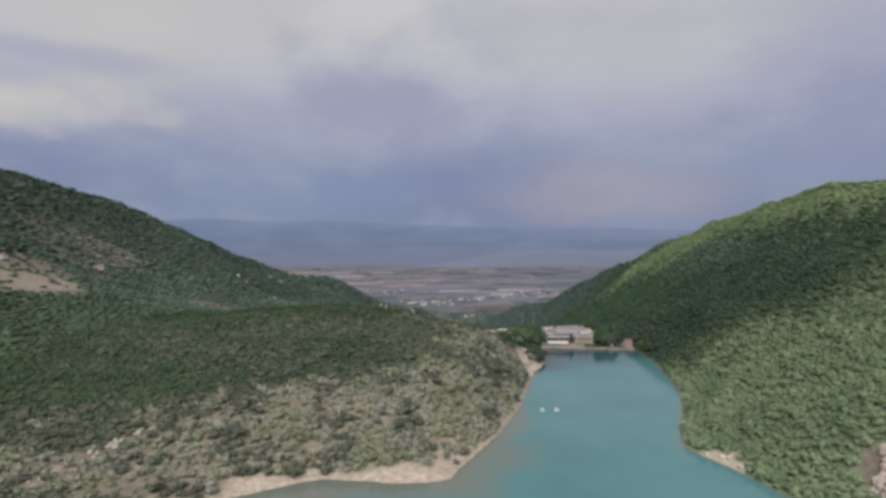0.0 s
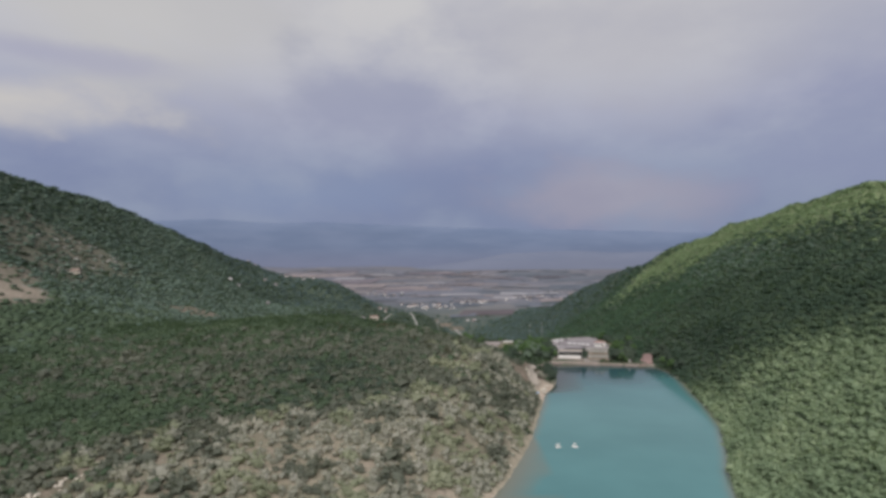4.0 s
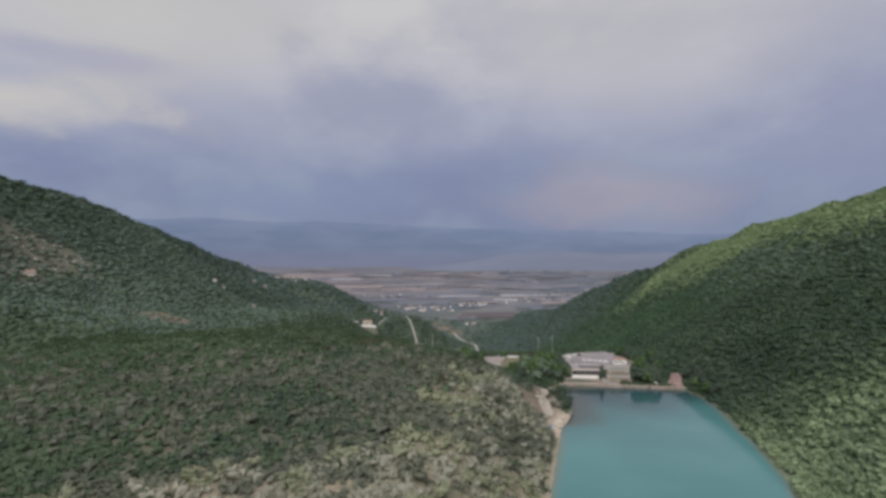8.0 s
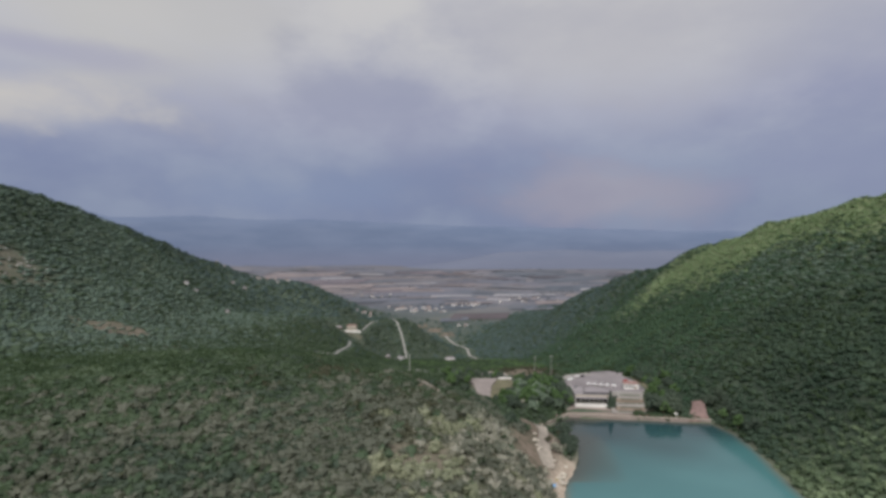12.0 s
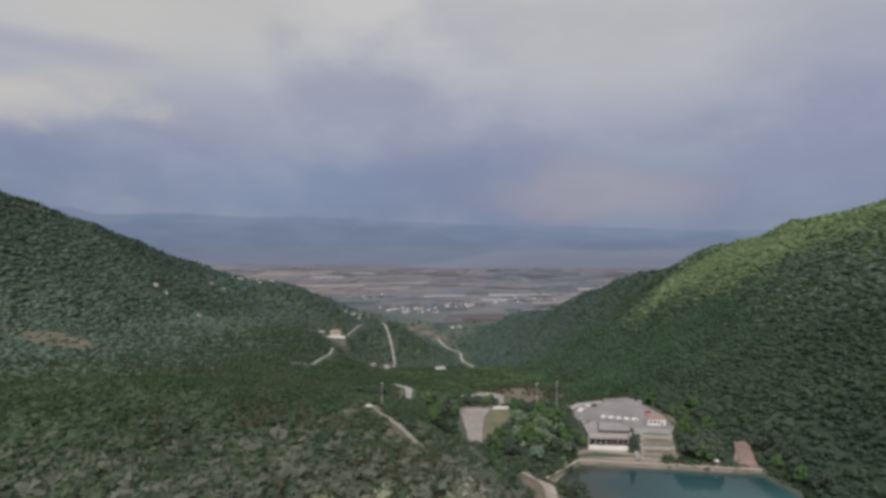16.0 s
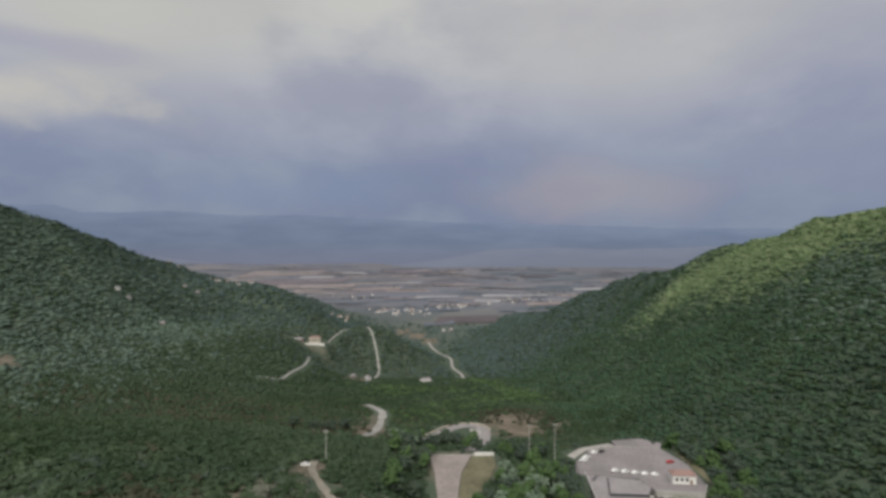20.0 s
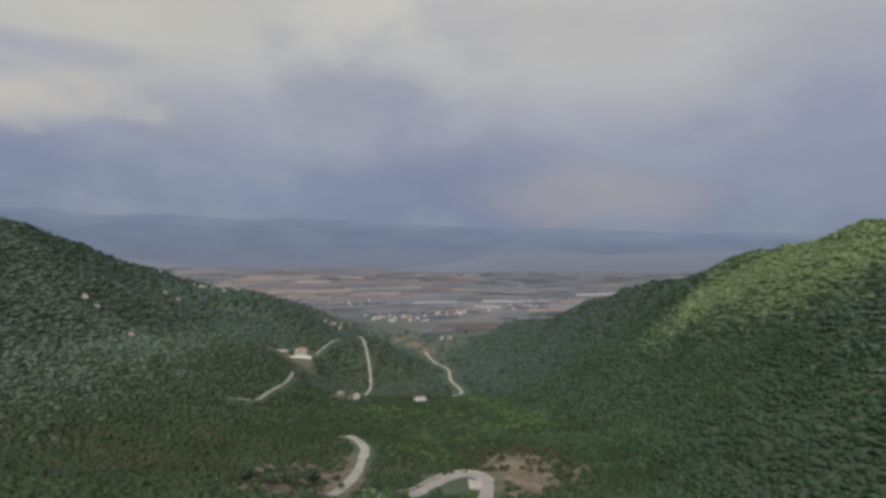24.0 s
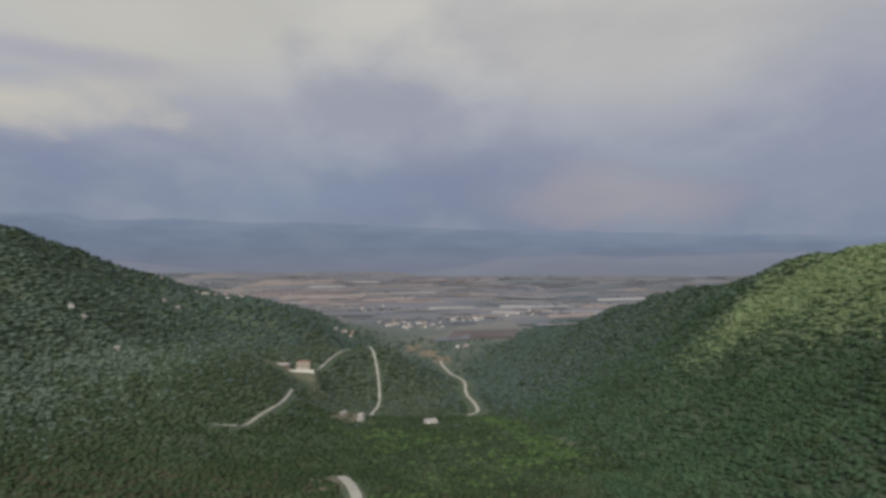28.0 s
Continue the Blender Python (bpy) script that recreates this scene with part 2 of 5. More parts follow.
M = {
    # oak green, lifted and blued to put haze into the leaf colour
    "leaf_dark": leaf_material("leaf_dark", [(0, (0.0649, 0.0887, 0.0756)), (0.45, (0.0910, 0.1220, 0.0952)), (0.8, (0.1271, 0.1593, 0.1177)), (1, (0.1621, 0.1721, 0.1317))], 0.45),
    # far woods: distance haze is put into a greyer, bluer leaf
    "leaf_haze": leaf_material("leaf_haze", [(0, (0.0802, 0.1177, 0.1187)), (0.5, (0.1043, 0.1485, 0.1437)), (1, (0.1384, 0.1826, 0.1686))], 0.4),
    "leaf_mid": leaf_material("leaf_mid", [(0, (0.0706, 0.1027, 0.0716)), (0.5, (0.1070, 0.1518, 0.0998)), (1, (0.1615, 0.2102, 0.1332))], 0.45),
    # shaded copy of leaf_mid: the shade is in the colour
    "leaf_mid_shade": leaf_material("leaf_mid_shade", [(0, (0.0421, 0.0661, 0.0414)), (0.5, (0.0641, 0.0973, 0.0558)), (1, (0.0988, 0.1377, 0.0756))], 0.45),
    # shore wood: sunlight is put into the bright leaf colour
    "leaf_fresh_sunlit": leaf_material("leaf_fresh_sunlit", [(0, (0.1261, 0.1824, 0.1156)), (0.5, (0.2377, 0.3053, 0.1960)), (1, (0.3783, 0.4416, 0.2842))], 0.4),
    # hilltop wood: a patch of sun is put into the yellow-green
    "leaf_sunlit": leaf_material("leaf_sunlit", [(0, (0.1702, 0.2396, 0.1359)), (0.5, (0.2219, 0.3026, 0.1706)), (1, (0.2897, 0.3738, 0.2199))], 0.45),
    # dry olive-grey scrub, brightened further to put sunlight into its colour
    "leaf_dry": leaf_material("leaf_dry", [(0, (0.2268, 0.2400, 0.1970)), (0.5, (0.3283, 0.3289, 0.2822)), (1, (0.4537, 0.4270, 0.3860))], 0.4),
    "leaf_silver": leaf_material("leaf_silver", [(0, (0.1160, 0.1690, 0.1283)), (1, (0.2579, 0.3250, 0.2430))]),
    "leaf_olive": leaf_material("leaf_olive", [(0, (0.1033, 0.1173, 0.0968)), (0.5, (0.1550, 0.1695, 0.1364)), (1, (0.2302, 0.2326, 0.1922))], 0.4),
    # high slopes: haze is put into a paler leaf
    "leaf_hill_haze": leaf_material("leaf_hill_haze", [(0, (0.1197, 0.1681, 0.1451)), (0.5, (0.1570, 0.2154, 0.1805)), (1, (0.2061, 0.2651, 0.2161))], 0.45),
    "leaf_spur": leaf_material("leaf_spur", [(0, (0.0997, 0.1313, 0.1078)), (0.5, (0.1216, 0.1568, 0.1225)), (1, (0.1501, 0.1862, 0.1431))], 0.45),
    # cloud shade on the steep hillside is put into this darker green
    "leaf_forest_shade": leaf_material("leaf_forest_shade", [(0, (0.0529, 0.0890, 0.0651)), (0.45, (0.0736, 0.1240, 0.0813)), (0.8, (0.1056, 0.1698, 0.1031)), (1, (0.1373, 0.2018, 0.1194))], 0.45),
    "leaf_yellow": leaf_material("leaf_yellow", [(0, (0.175, 0.196, 0.135)), (0.5, (0.262, 0.282, 0.200)), (1, (0.370, 0.380, 0.285))], 0.4),
    # in-between green that softens the painted edge of the sunlight
    "leaf_sunlit_edge": leaf_material("leaf_sunlit_edge", [(0, (0.092, 0.135, 0.085)), (0.5, (0.160, 0.215, 0.135)), (1, (0.250, 0.305, 0.190))], 0.4),
    # lighter copy of the steep hillside's beech green
    "leaf_beech": leaf_material("leaf_beech", [(0, (0.0576, 0.0883, 0.0686)), (0.45, (0.0806, 0.1210, 0.0882)), (0.8, (0.1133, 0.1584, 0.1098)), (1, (0.1440, 0.1882, 0.1274))], 0.45),
    "leaf_brown": leaf_material("leaf_brown", [(0, (0.0580, 0.0648, 0.0450)), (0.5, (0.0895, 0.0936, 0.0648)), (1, (0.1325, 0.1278, 0.0936))], 0.4),
    # shaded copy of the oak leaf, its shade put into the colour
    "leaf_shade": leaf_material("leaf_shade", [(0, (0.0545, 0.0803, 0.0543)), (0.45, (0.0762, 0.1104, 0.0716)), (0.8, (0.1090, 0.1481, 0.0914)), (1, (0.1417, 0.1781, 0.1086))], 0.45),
    "leaf_lime": leaf_material("leaf_lime", [(0, (0.0731, 0.1240, 0.0571)), (0.5, (0.1161, 0.1881, 0.0838)), (1, (0.1764, 0.2645, 0.1232))], 0.5),
    # hedgerow leaves paled and blued to put haze into their colour
    "leaf_hedge_haze": leaf_material("leaf_hedge_haze", [(0, (0.1006, 0.1152, 0.1300)), (1, (0.1482, 0.1600, 0.1755))]),
    "needle": leaf_material("needle", [(0, (0.038, 0.052, 0.042)), (1, (0.070, 0.092, 0.066))], 0.15),
    "bark": material("bark", shades((0.11, 0.085, 0.065), 0.6, 1.3), 3.0, 0.9, bump=0.5),
    "meadow": material("meadow", shades((0.125, 0.155, 0.078), 0.75, 1.25), 0.3, 0.95),
    "grass": material("grass", shades((0.125, 0.118, 0.075), 0.7, 1.3), 0.6, 0.95),
    "earth": material("earth", shades((0.25, 0.205, 0.165), 0.7, 1.25), 0.5, 0.95),
    "sand": material("sand", shades((0.40, 0.33, 0.26), 0.75, 1.2), 0.6, 0.95),
    "crag": material("crag", shades((0.34, 0.285, 0.255), 0.55, 1.3), 0.5, 0.95, island=0.4, bump=0.8, depth=0.5),
    "scree": material("scree", shades((0.30, 0.295, 0.28), 0.6, 1.25), 0.5, 0.95, island=0.4, bump=0.8, depth=0.5),
    "rock": material("rock", shades((0.46, 0.42, 0.36), 0.6, 1.25), 0.5, 0.9, island=0.4, bump=0.6, depth=0.3),
    "concrete": material("concrete", shades((0.33, 0.315, 0.3), 0.75, 1.15), 0.7, 0.85),
    "paving": material("paving", shades((0.27, 0.225, 0.205), 0.75, 1.2), 0.6, 0.85, obj=0.3),
    "square_paving": material("square_paving", shades((0.245, 0.215, 0.205), 0.75, 1.2), 0.6, 0.9),
    "asphalt": material("asphalt", shades((0.212, 0.194, 0.202), 0.75, 1.2), 0.5, 0.9),
    "asphalt_pale": material("asphalt_pale", shades((0.25, 0.232, 0.235), 0.8, 1.15), 0.5, 0.9),
    "shore_earth": material("shore_earth", shades((0.30, 0.268, 0.232), 0.7, 1.25), 0.4, 0.95, bump=0.5, depth=0.2),
    "canvas_yellow": material("canvas_yellow", shades((0.48, 0.42, 0.16), 0.85, 1.15), 1.0, 0.7),
    "track": material("track", shades((0.225, 0.205, 0.172), 0.7, 1.2), 0.4, 0.95),
    "road_pale": material("road_pale", shades((0.29, 0.285, 0.27), 0.8, 1.2), 0.5, 0.9),
    "white": material("white", shades((0.64, 0.63, 0.61), 0.85, 1.08), 0.8, 0.7),
    "cream": material("cream", shades((0.44, 0.4, 0.34), 0.8, 1.12), 0.8, 0.8),
    "roof_grey": material("roof_grey", shades((0.255, 0.236, 0.248), 0.8, 1.15), 0.4, 0.8),
    "tile_red": material("tile_red", shades((0.23, 0.15, 0.135), 0.75, 1.25), 1.0, 0.8, obj=0.4),
    "tile_brown": material("tile_brown", shades((0.20, 0.14, 0.12), 0.75, 1.25), 1.0, 0.8),
    "brick": material("brick", shades((0.19, 0.15, 0.13), 0.7, 1.2), 1.2, 0.85),
    "clay": material("clay", shades((0.205, 0.142, 0.132), 0.65, 1.3), 0.45, 0.95, bump=0.5, depth=0.2),
    "glass": material("glass", shades((0.02, 0.025, 0.03)), 1.0, 0.08, bump=0, spec=0.8),
    "dark_metal": material("dark_metal", shades((0.06, 0.06, 0.065)), 2.0, 0.5, metal=0.6, bump=0.1),
    "steel": material("steel", shades((0.5, 0.5, 0.5)), 2.0, 0.4, metal=0.7, bump=0.1),
    "wood": material("wood", shades((0.18, 0.12, 0.08), 0.6, 1.3), 2.0, 0.8),
    "car_white": material("car_white", shades((0.75, 0.75, 0.75), 0.95, 1.03), 1.0, 0.25, bump=0, spec=0.6),
    "car_dark": material("car_dark", shades((0.03, 0.03, 0.035)), 1.0, 0.25, bump=0, spec=0.6),
    "car_red": material("car_red", shades((0.30, 0.03, 0.03)), 1.0, 0.25, bump=0, spec=0.6),
    "rubber": material("rubber", shades((0.02, 0.02, 0.02)), 2.0, 0.9, bump=0),
    "canvas_blue": material("canvas_blue", shades((0.18, 0.36, 0.62), 0.85, 1.15), 1.0, 0.8),
}


def water_material():
    m = bpy.data.materials.new("lake_water")
    m.use_nodes = True
    n = Nodes(m.node_tree)
    co = n.add("ShaderNodeNewGeometry").outputs["Position"]
    shallow = n.add("ShaderNodeAttribute")
    shallow.attribute_name = "shallow"
    broad = n.noise(co, 0.012, 3)
    deep = n.ramp(n.span(broad, 0.3, 0.7), [(0, (0.055, 0.156, 0.168)), (1, (0.071, 0.186, 0.198))])
    # the water colour darkens towards the dam
    depth = n.add("ShaderNodeAttribute")
    depth.attribute_name = "depth"
    deep = n.mix(depth.outputs["Fac"], deep, (0.018, 0.046, 0.054))
    # murky shallows, with the dark reflection of bank trees painted in
    mud_reflection = n.add("ShaderNodeAttribute")
    mud_reflection.attribute_name = "mud_reflection"
    colour = n.mix(shallow.outputs["Fac"], deep, n.mix(mud_reflection.outputs["Fac"], (0.15, 0.137, 0.103), (0.05, 0.05, 0.04)))
    b = n.add("ShaderNodeBsdfPrincipled")
    n.set(b.inputs["Base Color"], colour)
    b.inputs["Roughness"].default_value, b.inputs["IOR"].default_value = 0.10, 1.33
    b.inputs["Specular IOR Level"].default_value = 0.38
    ripple = n.math("ADD", n.noise(co, 0.7, 4), n.math("MULTIPLY", n.noise(co, 0.08, 2), 2.0))
    n.link(n.bump(ripple, 0.05, 0.25), b.inputs["Normal"])
    n.link(b.outputs[0], n.add("ShaderNodeOutputMaterial").inputs[0])
    return m


def ground_material():
    m = bpy.data.materials.new("ground_cover")
    m.use_nodes = True
    n = Nodes(m.node_tree)
    co = n.add("ShaderNodeNewGeometry").outputs["Position"]
    grain, broad = n.noise(co, 0.35, 5), n.noise(co, 0.02, 4)
    under = n.ramp(n.span(n.math("ADD", n.math("MULTIPLY", grain, 0.5), n.math("MULTIPLY", broad, 0.5)), 0.32, 0.68),
                   [(0, (0.050, 0.070, 0.052)), (0.6, (0.064, 0.087, 0.062)), (1, (0.086, 0.104, 0.074))])
    mix_in = n.span(n.math("ADD", n.math("MULTIPLY", grain, 0.5), n.math("MULTIPLY", broad, 0.5)), 0.32, 0.68)
    # undergrowth matches the crowns, with the sunlight painted on hilltop and shore wood
    for key, stops in (("dry_cover", [(0, (0.14, 0.142, 0.10)), (0.6, (0.235, 0.22, 0.165)), (1, (0.32, 0.28, 0.22))]),
                       ("fresh_sunlit_cover", [(0, (0.105, 0.145, 0.09)), (1, (0.19, 0.235, 0.15))]),
                       ("sunlit_cover", [(0, (0.115, 0.150, 0.078)), (1, (0.20, 0.24, 0.13))])):
        share = n.add("ShaderNodeAttribute")
        share.attribute_name = key
        under = n.mix(share.outputs["Fac"], under, n.ramp(mix_in, stops))
    patchy = n.math("ADD", n.math("MULTIPLY", grain, 0.5), n.math("MULTIPLY", n.noise(co, 0.09, 4), 0.5))
    earth = n.ramp(n.span(patchy, 0.3, 0.7), [(0, (0.085, 0.083, 0.058)), (0.45, (0.142, 0.118, 0.094)), (1, (0.222, 0.178, 0.148))])
    beach = n.ramp(n.span(grain, 0.3, 0.7), [(0, (0.29, 0.24, 0.195)), (0.6, (0.37, 0.315, 0.26)), (1, (0.44, 0.385, 0.325))])
    sand_f = n.add("ShaderNodeAttribute")
    sand_f.attribute_name = "sand"
    soil = n.mix(sand_f.outputs["Fac"], earth, beach)
    # fields of the plain: long strips of crops, stubble and meadow, tinted for haze
    lay = n.add("ShaderNodeMapping")
    n.link(co, lay.inputs[0])
    lay.inputs["Rotation"].default_value = (0, 0, 0.25)
    lay.inputs["Scale"].default_value = (0.0042, 0.0062, 0.0)
    cell = n.add("ShaderNodeTexVoronoi")
    cell.distance = "CHEBYCHEV"
    n.link(lay.outputs[0], cell.inputs["Vector"])
    cell.inputs["Scale"].default_value = 1.0
    pick = n.add("ShaderNodeSeparateColor")
    n.link(cell.outputs["Color"], pick.inputs[0])
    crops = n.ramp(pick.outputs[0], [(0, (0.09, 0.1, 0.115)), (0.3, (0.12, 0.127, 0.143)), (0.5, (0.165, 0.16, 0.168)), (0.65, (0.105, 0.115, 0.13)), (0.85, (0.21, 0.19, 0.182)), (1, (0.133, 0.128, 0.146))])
    # lilac haze is mixed into the crop colours in broad patches
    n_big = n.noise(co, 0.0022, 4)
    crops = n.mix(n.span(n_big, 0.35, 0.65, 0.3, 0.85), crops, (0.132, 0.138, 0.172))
    soil_f = n.add("ShaderNodeAttribute")
    soil_f.attribute_name = "soil"
    plain_f = n.add("ShaderNodeAttribute")
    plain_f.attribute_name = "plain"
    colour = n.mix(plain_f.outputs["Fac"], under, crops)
    colour = n.mix(soil_f.outputs["Fac"], colour, soil)
    b = n.add("ShaderNodeBsdfPrincipled")
    n.set(b.inputs["Base Color"], colour)
    b.inputs["Roughness"].default_value, b.inputs["Specular IOR Level"].default_value = 0.95, 0.1
    n.link(n.bump(grain, 0.2, 0.5), b.inputs["Normal"])
    n.link(b.outputs[0], n.add("ShaderNodeOutputMaterial").inputs[0])
    return m


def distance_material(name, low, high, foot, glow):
    """Far hills as a plain backdrop: haze put into their blue and a weak glow."""
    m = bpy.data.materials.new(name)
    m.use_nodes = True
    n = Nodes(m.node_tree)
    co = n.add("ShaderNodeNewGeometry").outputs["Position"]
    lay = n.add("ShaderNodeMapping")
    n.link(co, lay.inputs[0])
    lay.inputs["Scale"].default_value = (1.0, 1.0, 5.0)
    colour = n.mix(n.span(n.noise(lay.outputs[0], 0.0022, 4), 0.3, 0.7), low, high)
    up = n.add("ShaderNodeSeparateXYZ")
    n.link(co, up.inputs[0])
    # the painted haze thickens towards the foot
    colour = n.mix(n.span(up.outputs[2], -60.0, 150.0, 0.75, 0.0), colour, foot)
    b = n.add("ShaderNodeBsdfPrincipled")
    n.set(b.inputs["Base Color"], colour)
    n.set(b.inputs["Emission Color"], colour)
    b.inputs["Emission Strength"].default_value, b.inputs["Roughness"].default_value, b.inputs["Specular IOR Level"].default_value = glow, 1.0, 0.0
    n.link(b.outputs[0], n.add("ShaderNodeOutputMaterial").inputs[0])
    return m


# ---- the lie of the land ----
rng = np.random.default_rng(7)
LATTICE = rng.random((256, 256))


def value_noise(x, y):
    xi, yi = np.floor(x).astype(int), np.floor(y).astype(int)
    u, v = x - xi, y - yi
    u, v = u * u * (3 - 2 * u), v * v * (3 - 2 * v)
    g = lambda a, b: LATTICE[(xi + a) % 256, (yi + b) % 256]
    return (g(0, 0) * (1 - u) + g(1, 0) * u) * (1 - v) + (g(0, 1) * (1 - u) + g(1, 1) * u) * v - 0.5


def step(a, b, x):
    t = np.clip((x - a) / (b - a), 0, 1)
    return t * t * (3 - 2 * t)


# the lake's shore, round from the far left of the beach
SHORE = [(-260, -700), (-230, 0), (-150, 190), (-104, 256), (-79, 272), (-61, 281), (-24, 275), (1, 277), (13, 303), (33, 344),
         (53, 400), (72, 472), (82, 511), (91, 529), (97, 547), (102, 564), (103, 578), (97, 590), (88, 600), (110, 627), (178, 617), (208, 613), (213, 588), (209, 556),
         (200, 510), (196, 484), (188, 452), (182, 428), (163, 380), (152, 358), (138, 320), (145, 303), (154, 278), (160, 250), (190, 160), (250, 0), (260, -700)]


def shore_distance(x, y):
    """Distance to the shore, minus inside the lake."""
    best = np.full(x.shape, 1e9)
    inside = np.zeros(x.shape, bool)
    for (ax, ay), (bx, by) in zip(SHORE, SHORE[1:] + SHORE[:1]):
        dx, dy = bx - ax, by - ay
        t = np.clip(((x - ax) * dx + (y - ay) * dy) / (dx * dx + dy * dy), 0, 1)
        best = np.minimum(best, (x - ax - t * dx) ** 2 + (y - ay - t * dy) ** 2)
        if ay != by:
            inside ^= ((ay > y) != (by > y)) & (x < dx * (y - ay) / dy + ax)
    return np.where(inside, -1, 1) * np.sqrt(best)


# level places: x, y, half sizes, height, soft rim
PADS = [(150, 678, 30, 26, 11.6, 14), (58, 664, 18, 44, 8.6, 22), (134, 640, 16, 10, 3.2, 5), (150, 628, 46, 4, 1.7, 5), (205, 626, 12, 12, 1.7, 8),
        (72, 808, 26, 18, -13.5, 14), (-192, 1474, 34, 14, -70, 22)]


def height(x, y):
    x, y = np.asarray(x, float), np.asarray(y, float)
    floor = np.interp(y, [-700, 0, 600, 640, 700, 760, 850, 930, 1060, 1300, 1480, 1700, 2000, 2600, 3500, 4900],
                      [14, 6, 6, 4, 0, -9, -25, -36, -60, -98, -138, -172, -196, -178, -122, -46])
    foot_r = np.interp(y, [0, 250, 430, 560, 620, 720, 860, 1000, 1400, 2000, 2600], [270, 162, 180, 200, 212, 205, 190, 200, 200, 240, 300])
    top_r = np.interp(y, [0, 640, 764, 919, 1075, 1265, 1417, 1600, 1960, 2300, 2700], [222, 191, 189, 172, 152, 112, 80, 58, -7, -93, -178])
    top_r = np.maximum(top_r, floor)
    power = np.interp(y, [700, 920], [0.9, 1.15])
    t = np.clip((x - foot_r) / (500 - foot_r), 0, None)
    rise_r = (top_r - floor) * np.minimum(t, 1) ** power
    rise_r = rise_r - np.clip(x - 500, 0, None) * 0.22
    rise_r = np.where(x > 500, np.maximum(rise_r, np.minimum(0, top_r - floor)), rise_r)
    foot_l = np.interp(y, [0, 250, 300, 420, 600, 700, 1000, 1300, 1500, 2200], [-240, -110, -10, 50, 75, 30, -10, -80, -110, -90])
    crest_l = np.interp(y, [0, 1650, 1850, 2120, 2450], [-780, -760, -655, -536, -470])
    top_l = np.interp(y, [0, 1023, 1208, 1449, 1650, 1850, 2120, 2450, 2750], [300, 255, 223, 202, 152, 77, -32, -54, -174])
    top_l = np.maximum(top_l, floor)
    u = np.clip((foot_l - x) / (foot_l - crest_l), 0, None)
    curve = np.interp(y, [900, 1300, 1800], [2.4, 1.6, 1.05])
    rise_l = (top_l - floor) * np.minimum(u, 1) ** curve - np.clip(crest_l - x, 0, None) * 0.16
    rise_l = np.maximum(rise_l, 0)
    h = floor + np.maximum(rise_r, 0) + rise_l
    for bx, by, sx, sy, amount in ((-105, 585, 100, 130, 36), (0, 450, 60, 85, 24), (-80, 1780, 60, 100, 86), (-328, 1917, 110, 120, 73), (-170, 1640, 60, 90, 46), (-230, 1420, 70, 170, 52), (-560, 1000, 120, 90, -10), (118, 866, 28, 26, 8)):
        h = h + amount * np.exp(-0.5 * (((x - bx) / sx) ** 2 + ((y - by) / sy) ** 2))
    # gullies and knolls, stronger up the slopes
    slope = np.clip((rise_r + rise_l) / 90, 0.1, 1) * step(3000, 2300, y)
    h = h + slope * (26 * value_noise(x / 150 + 31, y / 210 + 7) + 12 * value_noise(x / 62, y / 80) + 5 * value_noise(x / 25, y / 30))
    h = h + step(2500, 3400, y) * 26 * value_noise(x / 600, y / 420)
    d = shore_distance(x, y)
    bank = 0.25 + 0.24 * np.clip(d, 0, None)
    h = np.where(d > 0, bank + (h - bank) * step(0, 46, d), -np.minimum(14, 0.22 * -d) - 0.1)
    for px, py, hx, hy, z, rim in PADS:
        out = np.hypot(np.clip(np.abs(x - px) - hx, 0, None), np.clip(np.abs(y - py) - hy, 0, None))
        h = np.where(d > 0, z + (h - z) * step(0, rim, out), h)
    return h


def ground_at(x, y):
    return float(height(np.array([x]), np.array([y]))[0])


def wooded(x, y):
    """Share of woodland: all of it up the valley, then only the hills on either side of the valley floor."""
    wob = 60 * value_noise(x / 90 + 5, y / 90) + 30 * value_noise(x / 30, y / 30)
    right = step(-35, 35, x + wob - np.interp(y, [1700, 1900, 2080, 2370, 2500, 2830, 3000], [70, 85, 100, 215, 300, 480, 700]))
    left = step(35, -35, y + wob - np.interp(x, [-900, -500, -300, -200, -100, 0, 60, 120], [2550, 2500, 2420, 2330, 2240, 2150, 2020, 1850]))
    return np.maximum(right, left)


def curve_points(points, every):
    """A smooth line through the points, sampled at even steps."""
    p = np.array(points, float)
    p = np.vstack([2 * p[0] - p[1], p, 2 * p[-1] - p[-2]])
    out = []
    for k in range(1, len(p) - 2):
        a, b, c, d = p[k - 1:k + 3]
        count = max(2, int(np.linalg.norm(c - b) / every))
        for t in np.arange(count) / count:
            out.append(0.5 * (2 * b + (c - a) * t + (2 * a - 5 * b + 4 * c - d) * t * t + (3 * b - a - 3 * c + d) * t ** 3))
    return np.array(out + [p[-2]])


